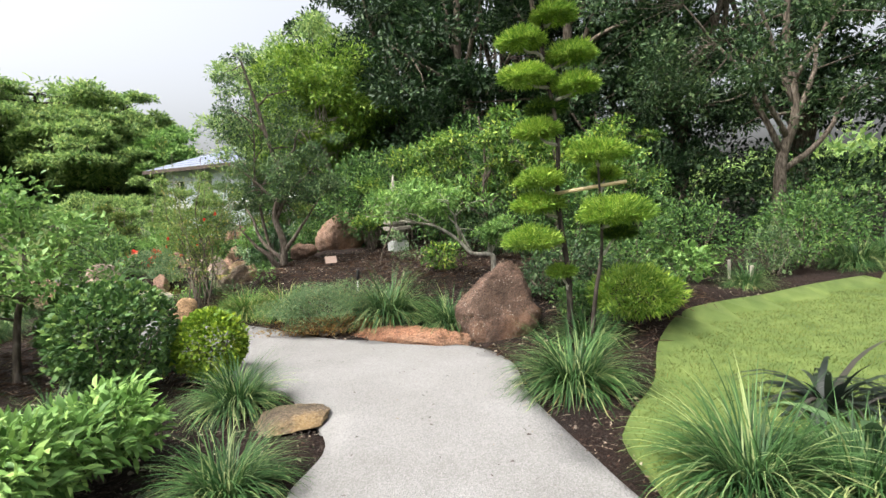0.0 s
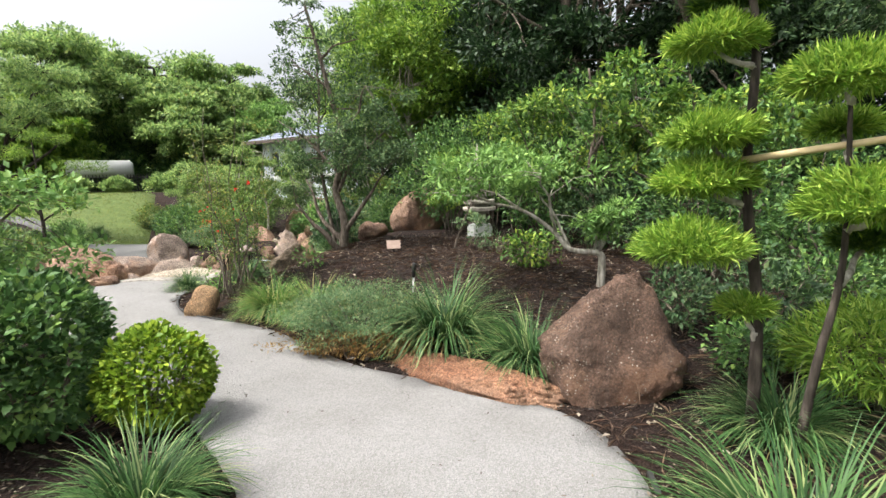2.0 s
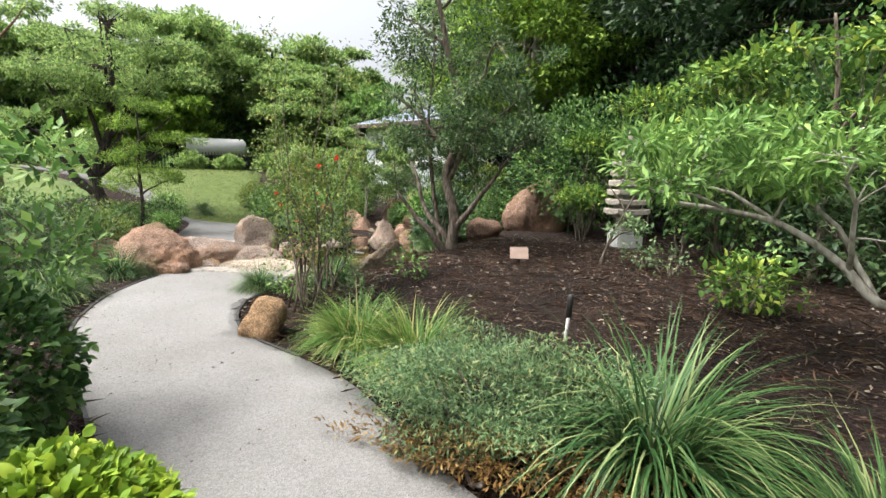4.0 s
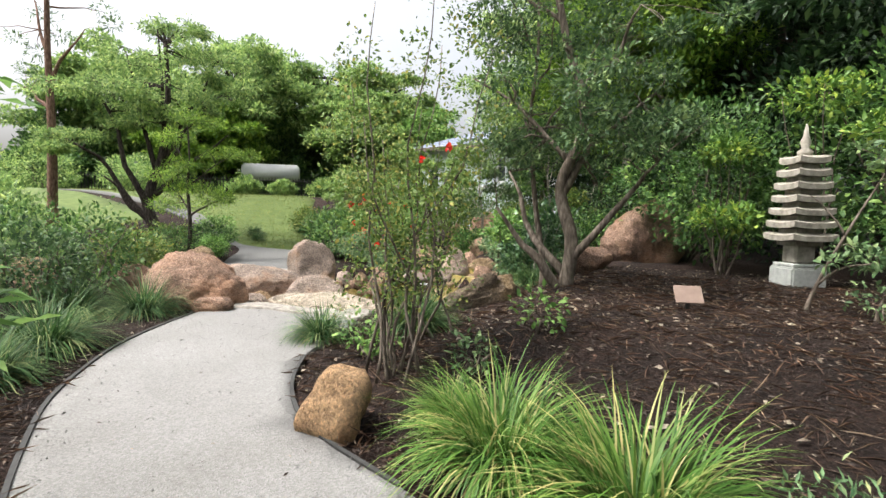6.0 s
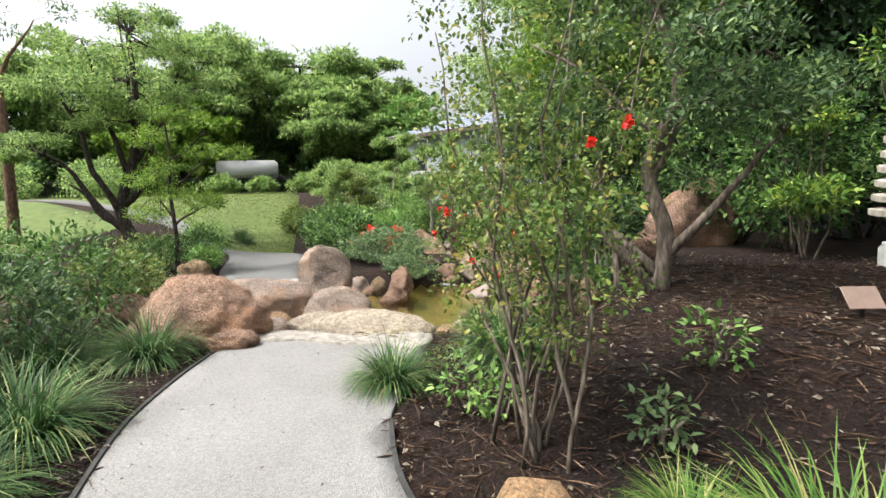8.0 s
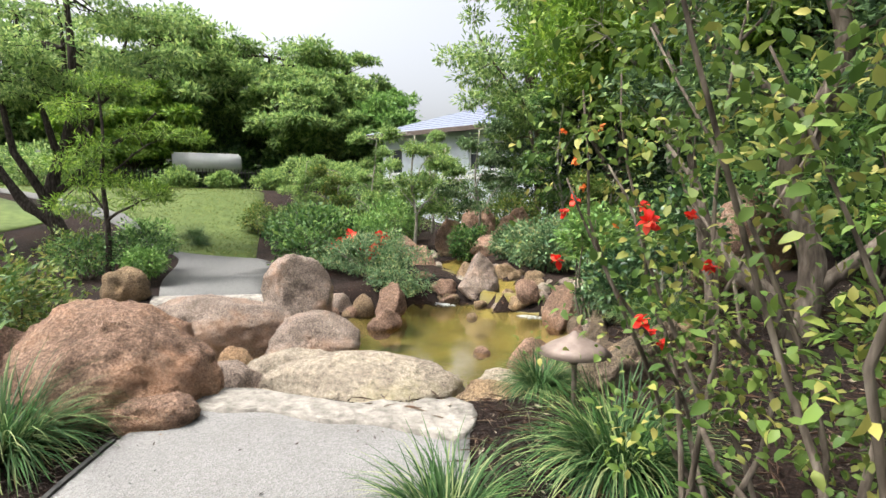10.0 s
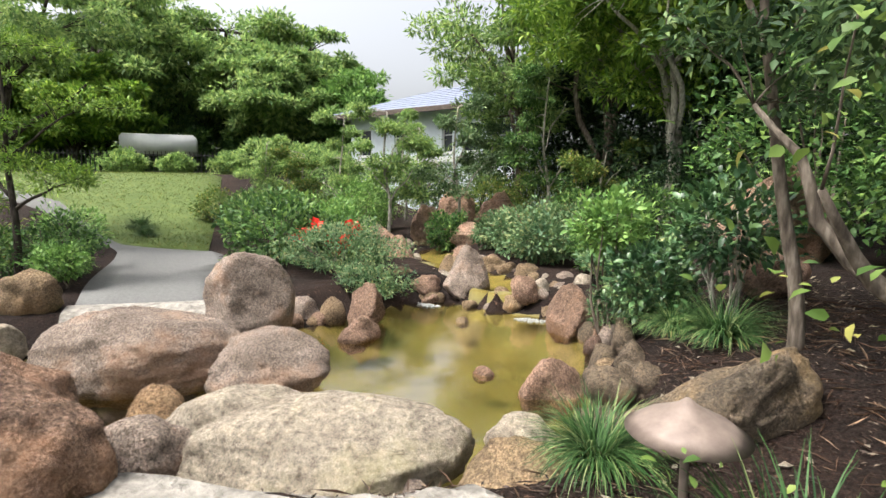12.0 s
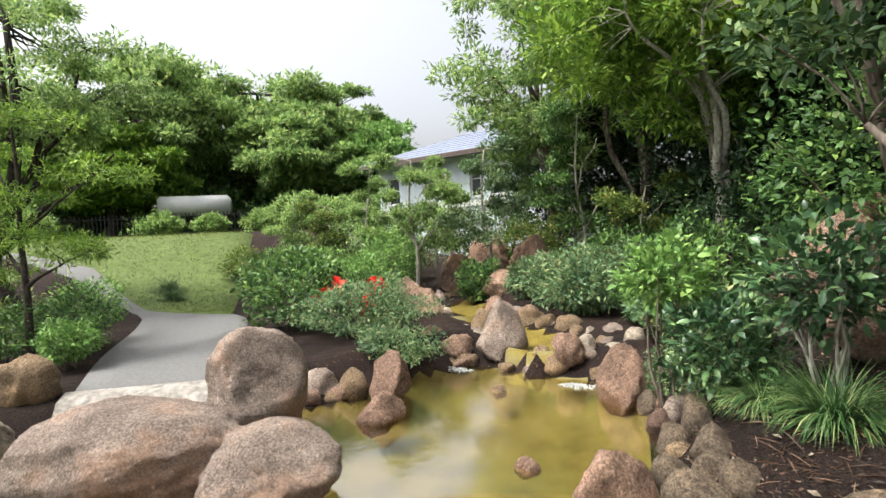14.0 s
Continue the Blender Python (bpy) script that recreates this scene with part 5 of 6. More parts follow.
for i, (px, py, rr, h, mat) in enumerate([(-6.1, 16.6, 0.9, 0.5, L_JUNI), (-5.0, 17.0, 0.9, 0.55, L_JUNI), (-6.9, 17.4, 0.5, 0.4, L_BLUE), (-11.5, 17.5, 0.8, 0.6, L_LIGHT), (-10.5, 18.5, 0.8, 0.7, L_LIGHT),
                                          (-13.5, 18.5, 0.8, 0.6, L_MID), (-5.9, 15.8, 0.5, 0.4, L_JUNI), (-4.9, 15.0, 0.45, 0.35, L_MID), (-9.9, 16.3, 0.6, 0.5, L_LIGHT), (-8.2, 18.3, 0.5, 0.45, L_MID), (-4.3, 16.2, 0.8, 0.6, L_MID), (-7.8, 21.0, 0.9, 0.7, L_OLIVE), (-10.9, 20.0, 0.8, 0.8, L_LIGHT), (-13.0, 23.0, 1.2, 1.2, L_FAR), (-10.6, 24.2, 1.2, 1.3, L_FAR), (-12.4, 25.6, 1.3, 1.4, L_FAR), (-14.8, 25.4, 1.4, 1.4, L_LIGHT), (-9.0, 24.6, 1.1, 1.3, L_BLUE), (-5.4, 18.5, 0.8, 0.6, L_MID), (-3.6, 17.0, 1.0, 0.8, L_DARK), (-4.75, 14.2, 0.45, 0.3, L_JUNI), (-4.55, 13.1, 0.4, 0.35, L_JUNI), (-15.5, 19.5, 0.7, 0.5, L_OLIVE), (-9.2, 22.0, 1.2, 0.9, L_BLUE), (-6.5, 21.5, 1.2, 0.8, L_OLIVE), (-12.2, 21.5, 1.2, 1.0, L_BLUE)]):
    shrub("garden_shrub", "soft green garden shrub beyond the pond", "shrub", px, py, (rr, rr * 0.8, h), mat, 2600, 0.09, 450 + i, shell=0.5, lumps=0.28, group="shrubs beyond the pond")
# left bed beyond the crossing
for i, (px, py, rr, h, lift, mat) in enumerate([(-12.0, 12.6, 0.5, 0.4, 0.15, L_MID), (-12.7, 13.2, 0.45, 0.4, 0.25, L_LIGHT), (-11.4, 12.1, 0.3, 0.25, 0.1, L_LIGHT), (-12.8, 12.2, 0.5, 0.35, 0.05, L_MID), (-13.6, 12.6, 0.6, 0.4, 0.05, L_OLIVE)]):
    shrub("garden_shrub", "small green azalea in the bed by the asphalt walk", "shrub", px, py, (rr, rr, h), mat, 1500, 0.07, 470 + i, shell=0.45, lumps=0.3, lift=lift, group="shrubs by the asphalt walk")
rock(-12.5, 12.75, (0.5, 0.4, 0.3), ROCK_BROWN, 95, 0, "in the bed by the asphalt walk")


def pads_crown(specs):
    out = []
    for k, (cx, cy, cz, w) in enumerate(specs):
        out += crown_in(7, (cx, cy, cz), (w, w, 0.16), 0.22, 480 + k, 0.2)
    return out


tree("topiary_pine", "small layered pine with a bare stem on the lawn edge", "tree", -12.3, 12.2, [(0, 0, 0), (0.05, 0, 0.8), (-0.08, 0.05, 1.6), (0.05, 0, 2.3), (0.0, 0, 3.0)],
     [(0.3, (0.7, 0.2, 1.3)), (0.35, (-0.6, 0, 1.5)), (0.5, (0.8, 0.3, 2.2)), (0.65, (-0.5, 0, 2.5))],
     pads_crown([(0.0, 0, 1.55, 0.5), (-0.55, 0, 1.85, 0.42), (0.8, 0.3, 2.35, 0.7), (-0.25, 0, 2.65, 0.62), (0.3, 0.1, 3.05, 0.42), (0.7, 0.2, 1.35, 0.5), (-0.5, 0, 1.15, 0.4), (0.2, 0.0, 2.05, 0.5)]), L_AIRY, 120, 0.085, 500, BARK_DARK, 0.05, aspect=0.2)


def umbrella_crown(n, centre, radii, w, seed, tilt=0.0):
    """Flat sprays set in tiers over an uneven dome, with gaps between them."""
    r = np.random.default_rng(seed)
    p, _ = blob_points(n, radii, r, 0.62, 0.35, 0.2)
    out = []
    for k, q in enumerate(p):
        ww = w * r.uniform(0.65, 1.3)
        c = q + np.array(centre)
        out += [(*(c + e), ww * 0.42 * r.uniform(0.75, 1.25)) for e in blob_points(6, (ww, ww, ww * 0.2), r, 0.3, 0.5)[0]]
    return out


tree("leaning_tree", "spreading layered tree with dark forked trunk on the lawn", "tree", LEAN[0], LEAN[1], [(0, 0, 0), (-0.35, -0.2, 0.9), (-0.3, -0.1, 1.7), (0.0, 0.1, 2.8), (0.1, 0.2, 4.4), (0.0, 0.2, 6.0)],
     [(0.12, (-1.2, -1.0, 1.9)), (0.14, (-1.9, -1.5, 2.9)), (0.2, (-1.6, -1.0, 4.8)), (0.4, (1.1, 1.0, 4.4)), (0.5, (-0.9, -0.5, 5.8)), (0.55, (1.2, 1.0, 5.5)), (0.3, (1.5, 1.2, 3.3)), (0.6, (0.4, -0.3, 6.2))],
     umbrella_crown(38, (0.1, 0.0, 4.7), (2.3, 2.1, 2.1), 0.78, 510) + umbrella_crown(7, (-1.9, -1.5, 2.8), (0.8, 0.8, 0.6), 0.6, 511), L_FAR, 105, 0.12, 512, BARK_DARK, 0.2, aspect=0.36, squash=0.55, droop=0.2)
tree("bare_stem_tree", "tall thin tree with sparse foliage beyond the lawn", "tree", -20.5, 13.4, [(0, 0, 0), (0.1, 0, 3), (0.0, 0, 6), (0.2, 0, 10)], [(0.5, (1.5, 0.3, 6.0)), (0.65, (-1.3, 0.2, 7.5)), (0.8, (1.4, 0.4, 9.0)), (0.4, (-1.5, 0, 4.5))],
     crown_in(15, (0, 0, 6.8), (2.4, 1.8, 3.4), 0.4, 520, 0.6), L_BLUE, 90, 0.16, 521, BARK_RED, 0.16, aspect=0.25)
# layered small trees in front of the house
for i, (px, py, h, mat) in enumerate([(-11.6, 19.8, 2.3, L_FAR), (-13.2, 20.5, 2.2, L_OLIVE), (-9.9, 21.2, 2.7, L_FAR), (-8.0, 22.4, 2.6, L_BLUE), (-6.2, 19.6, 3.6, L_MID), (-14.8, 21.0, 2.4, L_FAR), (-4.9, 19.4, 1.9, L_OLIVE), (-9.7, 18.4, 2.9, L_FAR), (-8.3, 19.4, 3.1, L_BLUE), (-12.9, 22.4, 3.4, L_FAR), (-11.2, 23.4, 3.4, L_FAR)]):
    r_ = random.Random(530 + i)
    sp = [(r_.uniform(-0.7, 0.7), r_.uniform(-0.4, 0.4), h * (0.35 + 0.13 * k), r_.uniform(0.35, 0.65) * (1.15 - 0.12 * k)) for k in range(6)]
    tree("garden_tree", "small layered garden tree in front of the house", "tree", px, py, [(0, 0, 0), (0.06, 0, h * 0.3), (-0.08, 0, h * 0.6), (0.03, 0, h)], [(0.35, (0.6, 0.1, h * 0.55)), (0.45, (-0.6, 0, h * 0.6)), (0.65, (0.4, 0.2, h * 0.85))],
         pads_crown(sp), mat, 130, 0.09, 540 + i, BARK_PALE, 0.05, group="trees before the house")


def big_tree(name, label, x, y, h, cr, mat, n, seed, leaf=0.2, per=150, low=0.25, bark=None, rad=0.65, r0=0.3, aspect=0.45, group=""):
    r_ = random.Random(seed)
    limbs = [(0.25 + 0.07 * k, (r_.uniform(-0.75, 0.75) * cr, r_.uniform(-0.75, 0.75) * cr, h * r_.uniform(0.5, 0.9))) for k in range(8)]
    cz = h * (low + (1 - low) / 2)
    return tree(name, label, "tree", x, y, [(0, 0, 0), (0.2, 0.1, h * 0.25), (-0.1, 0.1, h * 0.5), (0.1, -0.1, h * 0.85)], limbs,
                crown_in(n, (0, 0, cz), (cr, cr, h * (1 - low) / 2), rad, seed, 0.5, 0.1), mat, per, leaf, seed + 1, bark, r0, aspect=aspect, group=group)


# layered evergreens behind the bent tree
for i, (px, py, h, w) in enumerate([(2.1, 9.1, 2.5, 1.15), (0.9, 10.3, 2.9, 1.35), (3.4, 10.4, 3.0, 1.4)]):
    tree("layered_evergreen", "layered evergreen with yellow-green leaf rosettes behind the bed", "tree", px, py, [(0, 0, 0), (0.06, 0, h * 0.2), (-0.02, 0, h * 0.4), (0.08, 0.05, h * 0.7), (0.0, 0.1, h)],
         [(0.3, (-w * 0.7, -0.2, h * 0.5)), (0.4, (w * 0.7, 0.1, h * 0.55)), (0.5, (-w * 0.5, 0.3, h * 0.75)), (0.6, (w * 0.5, -0.3, h * 0.8)), (0.35, (0.0, -w * 0.7, h * 0.5))],
         umbrella_crown(24, (0, 0, h * 0.66), (w, w * 0.9, h * 0.34), w * 0.3, 580 + i), L_TIP, 42, 0.095, 585 + i, BARK, 0.055, big=True, aspect=0.42, squash=0.6, group="layered evergreens")

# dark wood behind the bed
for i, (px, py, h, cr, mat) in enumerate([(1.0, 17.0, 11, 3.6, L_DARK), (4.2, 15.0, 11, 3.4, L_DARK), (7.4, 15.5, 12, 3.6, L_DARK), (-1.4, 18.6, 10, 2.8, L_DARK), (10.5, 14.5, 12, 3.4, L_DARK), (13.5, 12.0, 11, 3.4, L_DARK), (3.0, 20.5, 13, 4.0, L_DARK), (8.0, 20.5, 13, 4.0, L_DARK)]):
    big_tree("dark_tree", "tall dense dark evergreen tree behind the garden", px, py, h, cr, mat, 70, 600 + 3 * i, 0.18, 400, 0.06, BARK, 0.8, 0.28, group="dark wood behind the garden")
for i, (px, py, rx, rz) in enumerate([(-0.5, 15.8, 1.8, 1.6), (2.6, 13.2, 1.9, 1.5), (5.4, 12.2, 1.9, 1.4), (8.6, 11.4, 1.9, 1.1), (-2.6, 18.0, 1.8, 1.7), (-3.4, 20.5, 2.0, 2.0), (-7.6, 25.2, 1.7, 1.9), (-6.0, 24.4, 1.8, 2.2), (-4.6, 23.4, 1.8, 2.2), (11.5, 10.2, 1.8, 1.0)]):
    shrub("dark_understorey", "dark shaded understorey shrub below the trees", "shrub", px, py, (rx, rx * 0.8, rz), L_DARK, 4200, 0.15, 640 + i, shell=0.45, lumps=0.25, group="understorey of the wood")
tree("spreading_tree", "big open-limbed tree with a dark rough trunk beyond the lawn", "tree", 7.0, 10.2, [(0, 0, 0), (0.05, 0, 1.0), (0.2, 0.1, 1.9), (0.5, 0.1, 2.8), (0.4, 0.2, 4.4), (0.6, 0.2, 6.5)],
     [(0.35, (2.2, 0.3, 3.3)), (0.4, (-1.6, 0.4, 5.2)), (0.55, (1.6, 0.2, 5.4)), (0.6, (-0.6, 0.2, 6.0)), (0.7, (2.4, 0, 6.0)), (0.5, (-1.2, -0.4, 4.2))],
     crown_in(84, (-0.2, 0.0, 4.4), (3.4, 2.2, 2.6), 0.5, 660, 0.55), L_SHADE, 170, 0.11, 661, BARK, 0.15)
# airy bright trees
big_tree("airy_tree", "airy bright green fine-leaved tree", -3.9, 17.6, 6.8, 2.3, L_AIRY, 150, 670, 0.15, 260, 0.38, BARK_PALE, 0.55, 0.14, 0.4)
big_tree("airy_tree", "airy grey-green fine-leaved tree beside the house", -7.4, 22.5, 9.0, 2.6, L_FAR, 90, 673, 0.17, 260, 0.2, BARK, 0.6, 0.16, 0.35)
big_tree("airy_tree", "tall pale green feathery tree behind the bed", -5.0, 21.0, 9.5, 2.3, L_FAR, 84, 676, 0.17, 240, 0.25, BARK, 0.6, 0.16, 0.35)
# trees beyond the far lawn
for i, (px, py, h, cr, mat) in enumerate([(-33, 30.5, 11.6, 5.0, L_FAR), (-28, 35.5, 11.0, 4.6, L_FAR), (-22.8, 33.5, 7.6, 3.6, L_FAR), (-38, 26, 10.5, 4.6, L_FAR), (-19.5, 35.5, 6.2, 3.2, L_LIGHT), (-24.0, 38.5, 10, 4.4, L_FAR), (-30.5, 26.5, 6.0, 3.0, L_AIRY), (-35, 37, 12.5, 5.5, L_FAR)]):
    r_ = random.Random(700 + i)
    limbs = [(0.22 + 0.07 * k, (r_.uniform(-0.7, 0.7) * cr, r_.uniform(-0.7, 0.7) * cr, h * r_.uniform(0.45, 0.85))) for k in range(9)]
    tree("shade_tree", "broad layered green shade tree beyond the far lawn", "tree", px, py, [(0, 0, 0), (0.2, 0.1, h * 0.2), (-0.2, 0.1, h * 0.5), (0.1, -0.1, h * 0.85)], limbs,
         umbrella_crown(52, (0, 0, h * 0.56), (cr, cr, h * 0.42), cr * 0.36, 701 + i) + crown_in(46, (0, 0, h * 0.5), (cr * 0.8, cr * 0.8, h * 0.4), cr * 0.24, 760 + i, 0.3), mat, 110, 0.34, 702 + 3 * i, BARK_DARK, 0.32, aspect=0.4, squash=0.5, group="shade trees beyond the lawn")
for i, (px, py, rr, rz) in enumerate([(-31, 33.5, 3.4, 3.2), (-26, 36.5, 3.2, 2.8), (-36, 29, 3.6, 3.4), (-21.5, 36.5, 3.0, 2.2), (-41, 24, 3.6, 3.2), (-33.5, 26.2, 2.2, 1.3), (-17.5, 37.5, 3.0, 1.8), (-28.5, 31.5, 2.2, 1.4), (-24.5, 33.2, 2.2, 1.3), (-38, 21.5, 2.6, 1.5), (-44, 17, 3.0, 1.2)]):
    shrub("dark_understorey", "dark shaded understorey shrub below the trees", "shrub", px, py, (rr, rr * 0.8, rz), L_MID, 9000, 0.32, 720 + i, shell=0.55, lumps=0.25, group="understorey of the wood")
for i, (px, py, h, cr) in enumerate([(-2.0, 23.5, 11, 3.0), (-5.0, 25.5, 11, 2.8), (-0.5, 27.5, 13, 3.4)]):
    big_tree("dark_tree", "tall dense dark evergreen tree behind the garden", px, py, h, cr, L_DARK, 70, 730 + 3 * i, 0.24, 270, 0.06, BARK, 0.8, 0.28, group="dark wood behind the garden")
for i, (px, py, rr) in enumerate([(-28, 20.5, 1.6), (-33, 19, 1.8), (-20.5, 28.5, 1.5), (-23.6, 26.4, 0.8), (-25.2, 25.2, 0.9), (-22.4, 28.6, 1.0), (-37, 17.5, 2.0), (-30, 22, 1.4), (-18, 28, 1.4), (-20, 11.5, 1.4), (-17.5, 10.5, 1.2), (-24, 12.5, 1.6)]):
    shrub("far_shrub", "rounded green shrub by the far fence", "shrub", px, py, (rr, rr * 0.8, rr * 0.6), L_FAR, 2200, 0.18, 740 + i, shell=0.55, lumps=0.25, group="shrubs by the far fence")


# ---- house, tent and fence ----
def house():
    x, y, t = -12.5, 30.0, -12
    ob = thing("house", "pale grey stucco house with a hipped slate roof", "house", pose(x, y, gz(-12.4, 30) - 0.3, 0, 0, t))
    W, D, H = 9.0, 7.0, 4.9
    wins = [(-3.6, 0.7, 3.0, 1.3), (-1.6, 0.55, 3.0, 1.6), (1.0, 0.55, 3.0, 1.6), (2.2, 0.9, 3.0, 1.3), (3.7, 0.7, 3.0, 1.3)]
    # front wall built of piers and bands, so that the windows go through it
    wins = sorted(wins)
    px = -W / 2
    for cx, w, z0, h in wins:
        part("wall", bm_mesh("wall", box(cx - w / 2 - px, 0.25, H, 0, ((px + cx - w / 2) / 2, 0, H / 2)), STUCCO), ob)
        part("wall", bm_mesh("wall", box(w, 0.25, z0, 0, (cx, 0, z0 / 2)), STUCCO), ob)
        part("wall", bm_mesh("wall", box(w, 0.25, H - z0 - h, 0, (cx, 0, (H + z0 + h) / 2)), STUCCO), ob)
        win = part("window", bm_mesh("window", box(w, 0.04, h, 0, (cx, 0.04, z0 + h / 2)), GLASS), ob, "dark glazed sash window")
        for dx, dz, sx, sz in ((-w / 2 + 0.03, 0, 0.06, h), (w / 2 - 0.03, 0, 0.06, h), (0, h / 2 - 0.03, w - 0.12, 0.06), (0, -h / 2 + 0.03, w - 0.12, 0.06), (0, 0, w - 0.12, 0.04)):
            part("frame", bm_mesh("frame", box(sx, 0.07, sz, 0.005, (cx + dx, -0.02, z0 + h / 2 + dz)), WHITE), win)
        part("sill", bm_mesh("sill", box(w + 0.16, 0.12, 0.06, 0.01, (cx, -0.17, z0 - 0.04)), WHITE), win)
        px = cx + w / 2
    part("wall", bm_mesh("wall", box(W / 2 - px, 0.25, H, 0, ((px + W / 2) / 2, 0, H / 2)), STUCCO), ob)
    for sx in (-1, 1):
        part("wall", bm_mesh("wall", box(0.25, D - 0.25, H, 0, (sx * (W / 2 - 0.125), D / 2, H / 2)), STUCCO), ob)
    part("wall", bm_mesh("wall", box(W - 0.5, 0.25, H, 0, (0, D - 0.125, H / 2)), STUCCO), ob)
    part("plinth_band", bm_mesh("plinth_band", box(W + 0.1, 0.12, 0.25, 0.02, (0, -0.18, 2.7)), WHITE), ob)
    e = 0.9
    bm = bmesh.new()
    a = [bm.verts.new(p) for p in ((-W / 2 - e, -e, H), (W / 2 + e, -e, H), (W / 2 + e, D + e, H), (-W / 2 - e, D + e, H))]
    b = [bm.verts.new((p.co.x, p.co.y, H + 0.08)) for p in a]
    c = [bm.verts.new(p) for p in ((-1.2, D / 2, H + 1.75), (1.2, D / 2, H + 1.75))]
    bm.faces.new(a[::-1])
    for i in range(4):
        bm.faces.new((a[i], a[(i + 1) % 4], b[(i + 1) % 4], b[i]))
    bm.faces.new((b[0], b[1], c[1], c[0]))
    bm.faces.new((b[1], b[2], c[1]))
    bm.faces.new((b[2], b[3], c[0], c[1]))
    bm.faces.new((b[3], b[0], c[0]))
    rf = part("roof", bm_mesh("roof", bm, ROOF), ob, "blue-grey hipped roof")
    part("fascia", bm_mesh("fascia", box(W + 2 * e, 0.05, 0.22, 0.01, (0, -e - 0.03, H - 0.02)), FASCIA), ob, "brown eaves board")
    for k in range(1, 9):
        f = k / 9
        half = (W / 2 + e) * (1 - f) + 1.2 * f
        part("roof_course", bm_mesh("roof_course", box(half * 2, 0.05, 0.02, 0.004, (0, -e + (D / 2 + e) * f, H + 0.09 + 1.67 * f)), ROOF), rf)


house()

tent = thing("white_tent", "white canopy on thin legs behind the iron fence", "tent", pose(-26.9, 28.8, gz(-26.9, 28.8) - 0.1, 0, 0, 40))
bm = box(3.4, 2.2, 0.95, 0.1, (0, 0, 1.75), 2)
part("canopy", bm_mesh("canopy", bm, WHITE, True), tent)
for sx in (-1, 1):
    for sy in (-1, 1):
        part("leg", mesh_of("leg", *tube([(sx * 1.4, sy * 0.9, 0), (sx * 1.4, sy * 0.9, 1.32)], [0.03, 0.03], 8), BLACK, True), tent)


def fence(points):
    ob = thing("iron_fence", "black iron picket fence beyond the far lawn", "fence", (0, 0, 0))
    picket = bm_mesh("picket", box(0.03, 0.03, 1.15, 0, (0, 0, 0.6)), BLACK)
    for (ax, ay), (bx, by) in zip(points[:-1], points[1:]):
        L = math.hypot(bx - ax, by - ay)
        n = int(L / 0.17)
        for k in range(n):
            t = k / n
            px, py = ax + (bx - ax) * t, ay + (by - ay) * t
            part("picket", picket, ob, "", Matrix.Translation((px, py, gz(px, py))))
        for rz in (0.2, 1.0):
            vs, fs = tube([(ax, ay, gz(ax, ay) + rz), ((ax + bx) / 2, (ay + by) / 2, gz((ax + bx) / 2, (ay + by) / 2) + rz), (bx, by, gz(bx, by) + rz)], [0.025] * 3, 4)
            part("rail", mesh_of("rail", vs, fs, BLACK), ob)


fence([(-34, 20.5), (-27, 25.8), (-21.5, 30.0), (-17, 32.0)])


# ---- far woods that close the horizon ----
def far_woods():
    r = np.random.default_rng(800)
    vs, fs, o = [], [], 0
    for k in range(190):
        a = r.uniform(0, 2 * np.pi)
        d = r.uniform(55, 75)
        h = r.uniform(4.5, 7)
        c = np.array([-3 + d * np.cos(a), 8 + d * np.sin(a), h * 0.45])
        p, dd = blob_points(420, (4.5, 4.5, h * 0.5), r, 0.5, 0.0, 0.25)
        v, f = leaves(p + c, dd, 0.9, 0.55, 0.6, 0.1, r)
        vs.append(v)
        fs.append(f + o)
        o += len(v)
    tagged(new("far_woods", fast_mesh("far_woods", np.concatenate(vs), np.concatenate(fs), L_FAR)), "distant green tree line round the garden", "woods", kind="stuff")


far_woods()


# ---- litter, gravel and lawn blades ----
def scatter(name, n, box_, keep, size, aspect, mat, label, category, seed, lift=0.008, flat=0.15, up=0.0):
    r = np.random.default_rng(seed)
    x = r.uniform(box_[0], box_[1], n)
    y = r.uniform(box_[2], box_[3], n)
    k = keep(x, y)
    x, y = x[k], y[k]
    z = height(x, y) + lift
    d = np.stack([r.normal(0, 1, len(x)), r.normal(0, 1, len(x)), r.normal(up, flat, len(x))], 1)
    v, f = leaves(np.stack([x, y, z], 1), d, size, aspect, 0.05, 0, r)
    tagged(new(name, fast_mesh(name, v, f, mat)), label, category, kind="stuff")


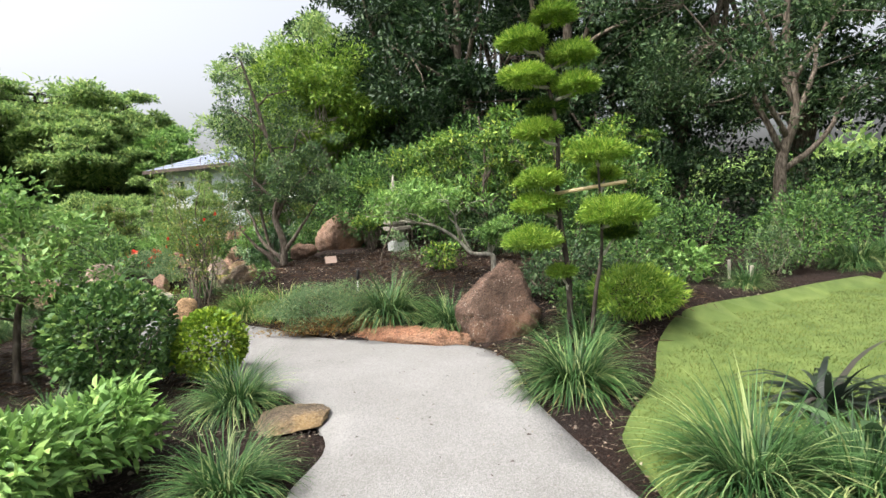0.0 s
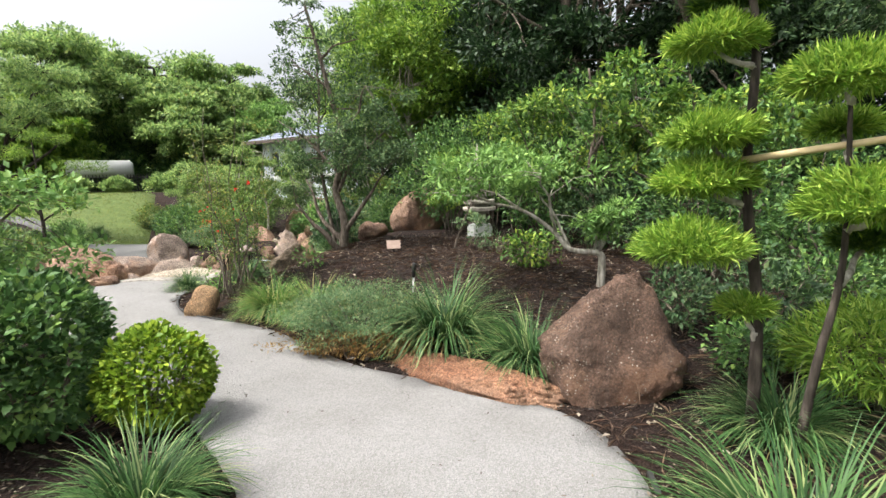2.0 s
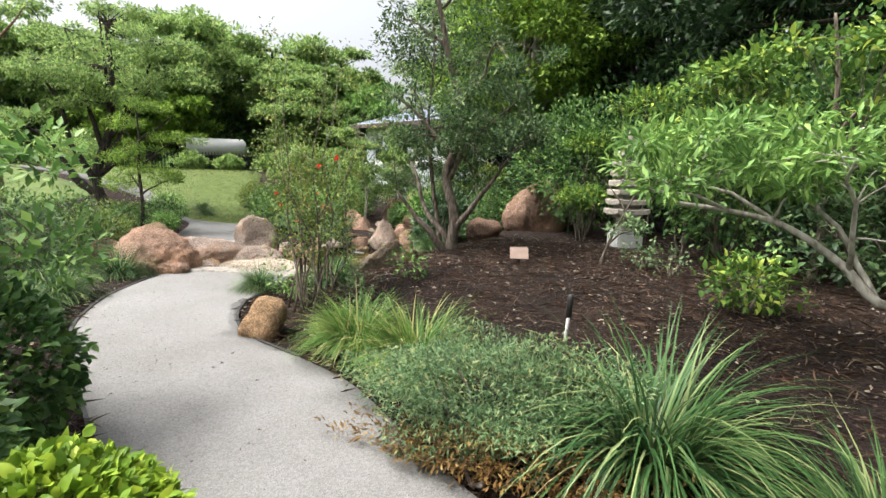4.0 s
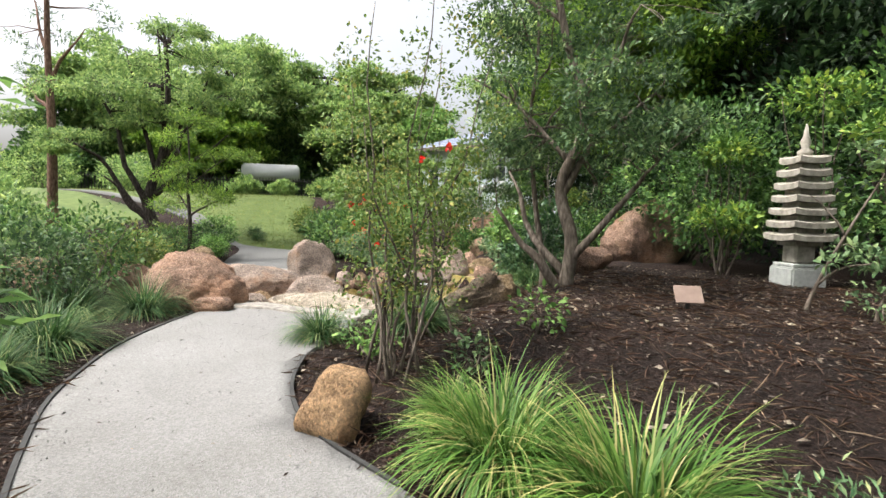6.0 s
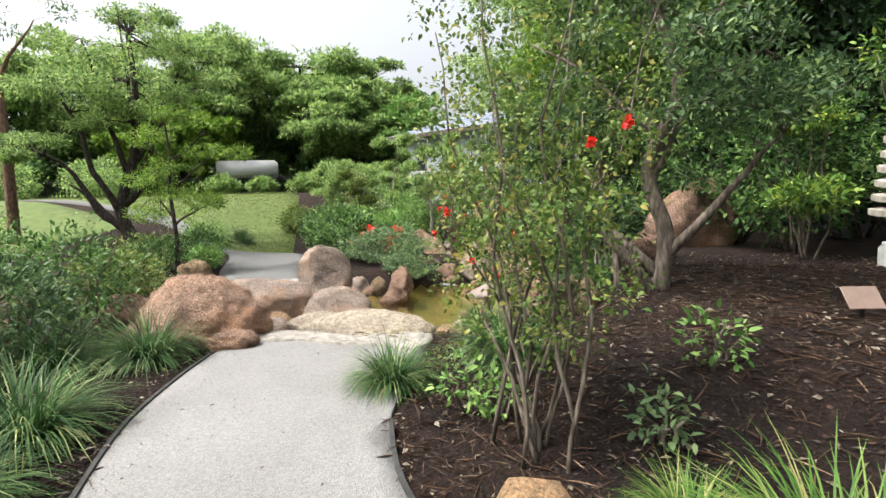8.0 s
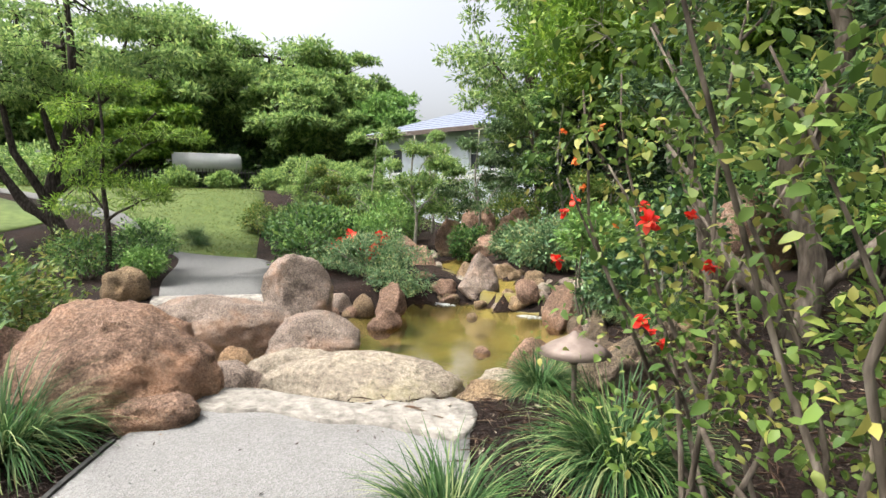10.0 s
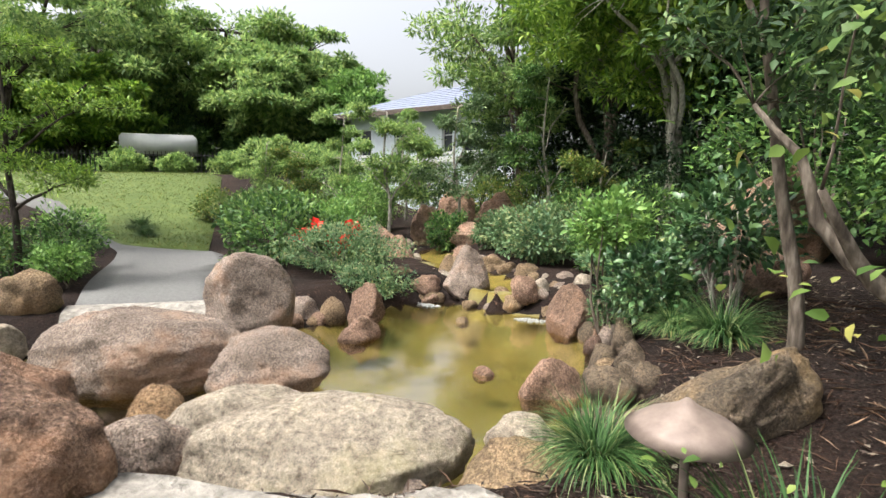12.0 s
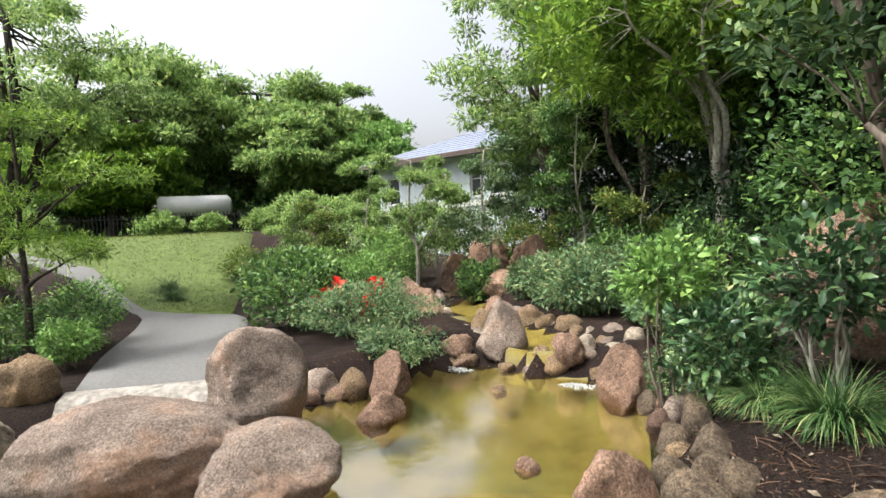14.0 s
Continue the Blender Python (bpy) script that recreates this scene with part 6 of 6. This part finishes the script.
bare = lambda x, y: ~inside(x, y, PATH_POLY) & ~inside(x, y, LAWN) & ~inside(x, y, POND) & ~inside(x, y, STREAM) & ~inside(x, y, ROAD_POLY)
scatter("mulch_chips", 80000, (-7.5, 4.5, 1.5, 13), bare, 0.034, 0.28, DRY, "brown bark chips and dry twigs on the beds", "mulch", 810)
scatter("pine_straw", 16000, (-6, 3, 4, 12), bare, 0.15, 0.035, NEEDLES, "long dry straw and twigs lying on the mulch", "mulch", 811, 0.015)
scatter("leaf_litter", 2600, (-7, 4, 2, 13), bare, 0.05, 0.5, ROCK_PALE, "pale fallen leaves on the mulch", "leaf litter", 812, 0.015)
on_path = lambda x, y: inside(x, y, PATH_POLY) & (seg_dist(x, y, PATH_POLY, True) > 0.02)
scatter("gravel_stones", 26000, (-7.2, 1.2, 0.8, 9), on_path, 0.012, 0.7, GRAVEL, "loose pale gravel chips on the path", "gravel", 813, 0.002, 0.5)
scatter("path_litter", 1100, (-7.2, 1.2, 0.8, 9), on_path, 0.03, 0.3, DRY, "bits of dry leaf on the gravel", "leaf litter", 814, 0.004)
scatter("lawn_blades", 230000, (0.9, 8.5, 1.2, 7.6), lambda x, y: inside(x, y, LAWN) & (np.hypot(x, y) < 11), 0.034, 0.10, BLADE, "short lawn grass blades", "grass", 815, 0.008, 0.5, 1.2)
scatter("lawn_blades", 60000, (-30, -12, 15, 30), lambda x, y: inside(x, y, LAWN_FAR), 0.07, 0.2, BLADE, "short lawn grass blades on the far lawn", "grass", 816, 0.02, 0.5, 1.2)


def edging(line, label):
    pts = smooth_line(line, 5)
    vs, fs = [], []
    for i, (x, y) in enumerate(pts):
        z = gz(x, y)
        ax, ay = pts[max(i - 1, 0)]
        bx, by = pts[min(i + 1, len(pts) - 1)]
        L = math.hypot(bx - ax, by - ay) + 1e-9
        nx, ny = -(by - ay) / L * 0.012, (bx - ax) / L * 0.012
        vs += [(x - nx, y - ny, z - 0.08), (x - nx, y - ny, z + 0.013), (x + nx, y + ny, z + 0.013), (x + nx, y + ny, z - 0.08)]
    for i in range(len(pts) - 1):
        for k in range(3):
            a = i * 4 + k
            fs.append((a, a + 1, a + 5, a + 4))
    tagged(new("trim", mesh_of("trim", vs, fs, EDGE)), label, "edging", kind="structure")


edging(LEFT_EDGE[7:15], "low black plastic edging strip along the gravel path")
edging(RIGHT_EDGE[11:15], "low black plastic edging strip along the gravel path")
edging([(0.62, 3.3), (0.6, 4.2)], "low black plastic edging strip along the gravel path")
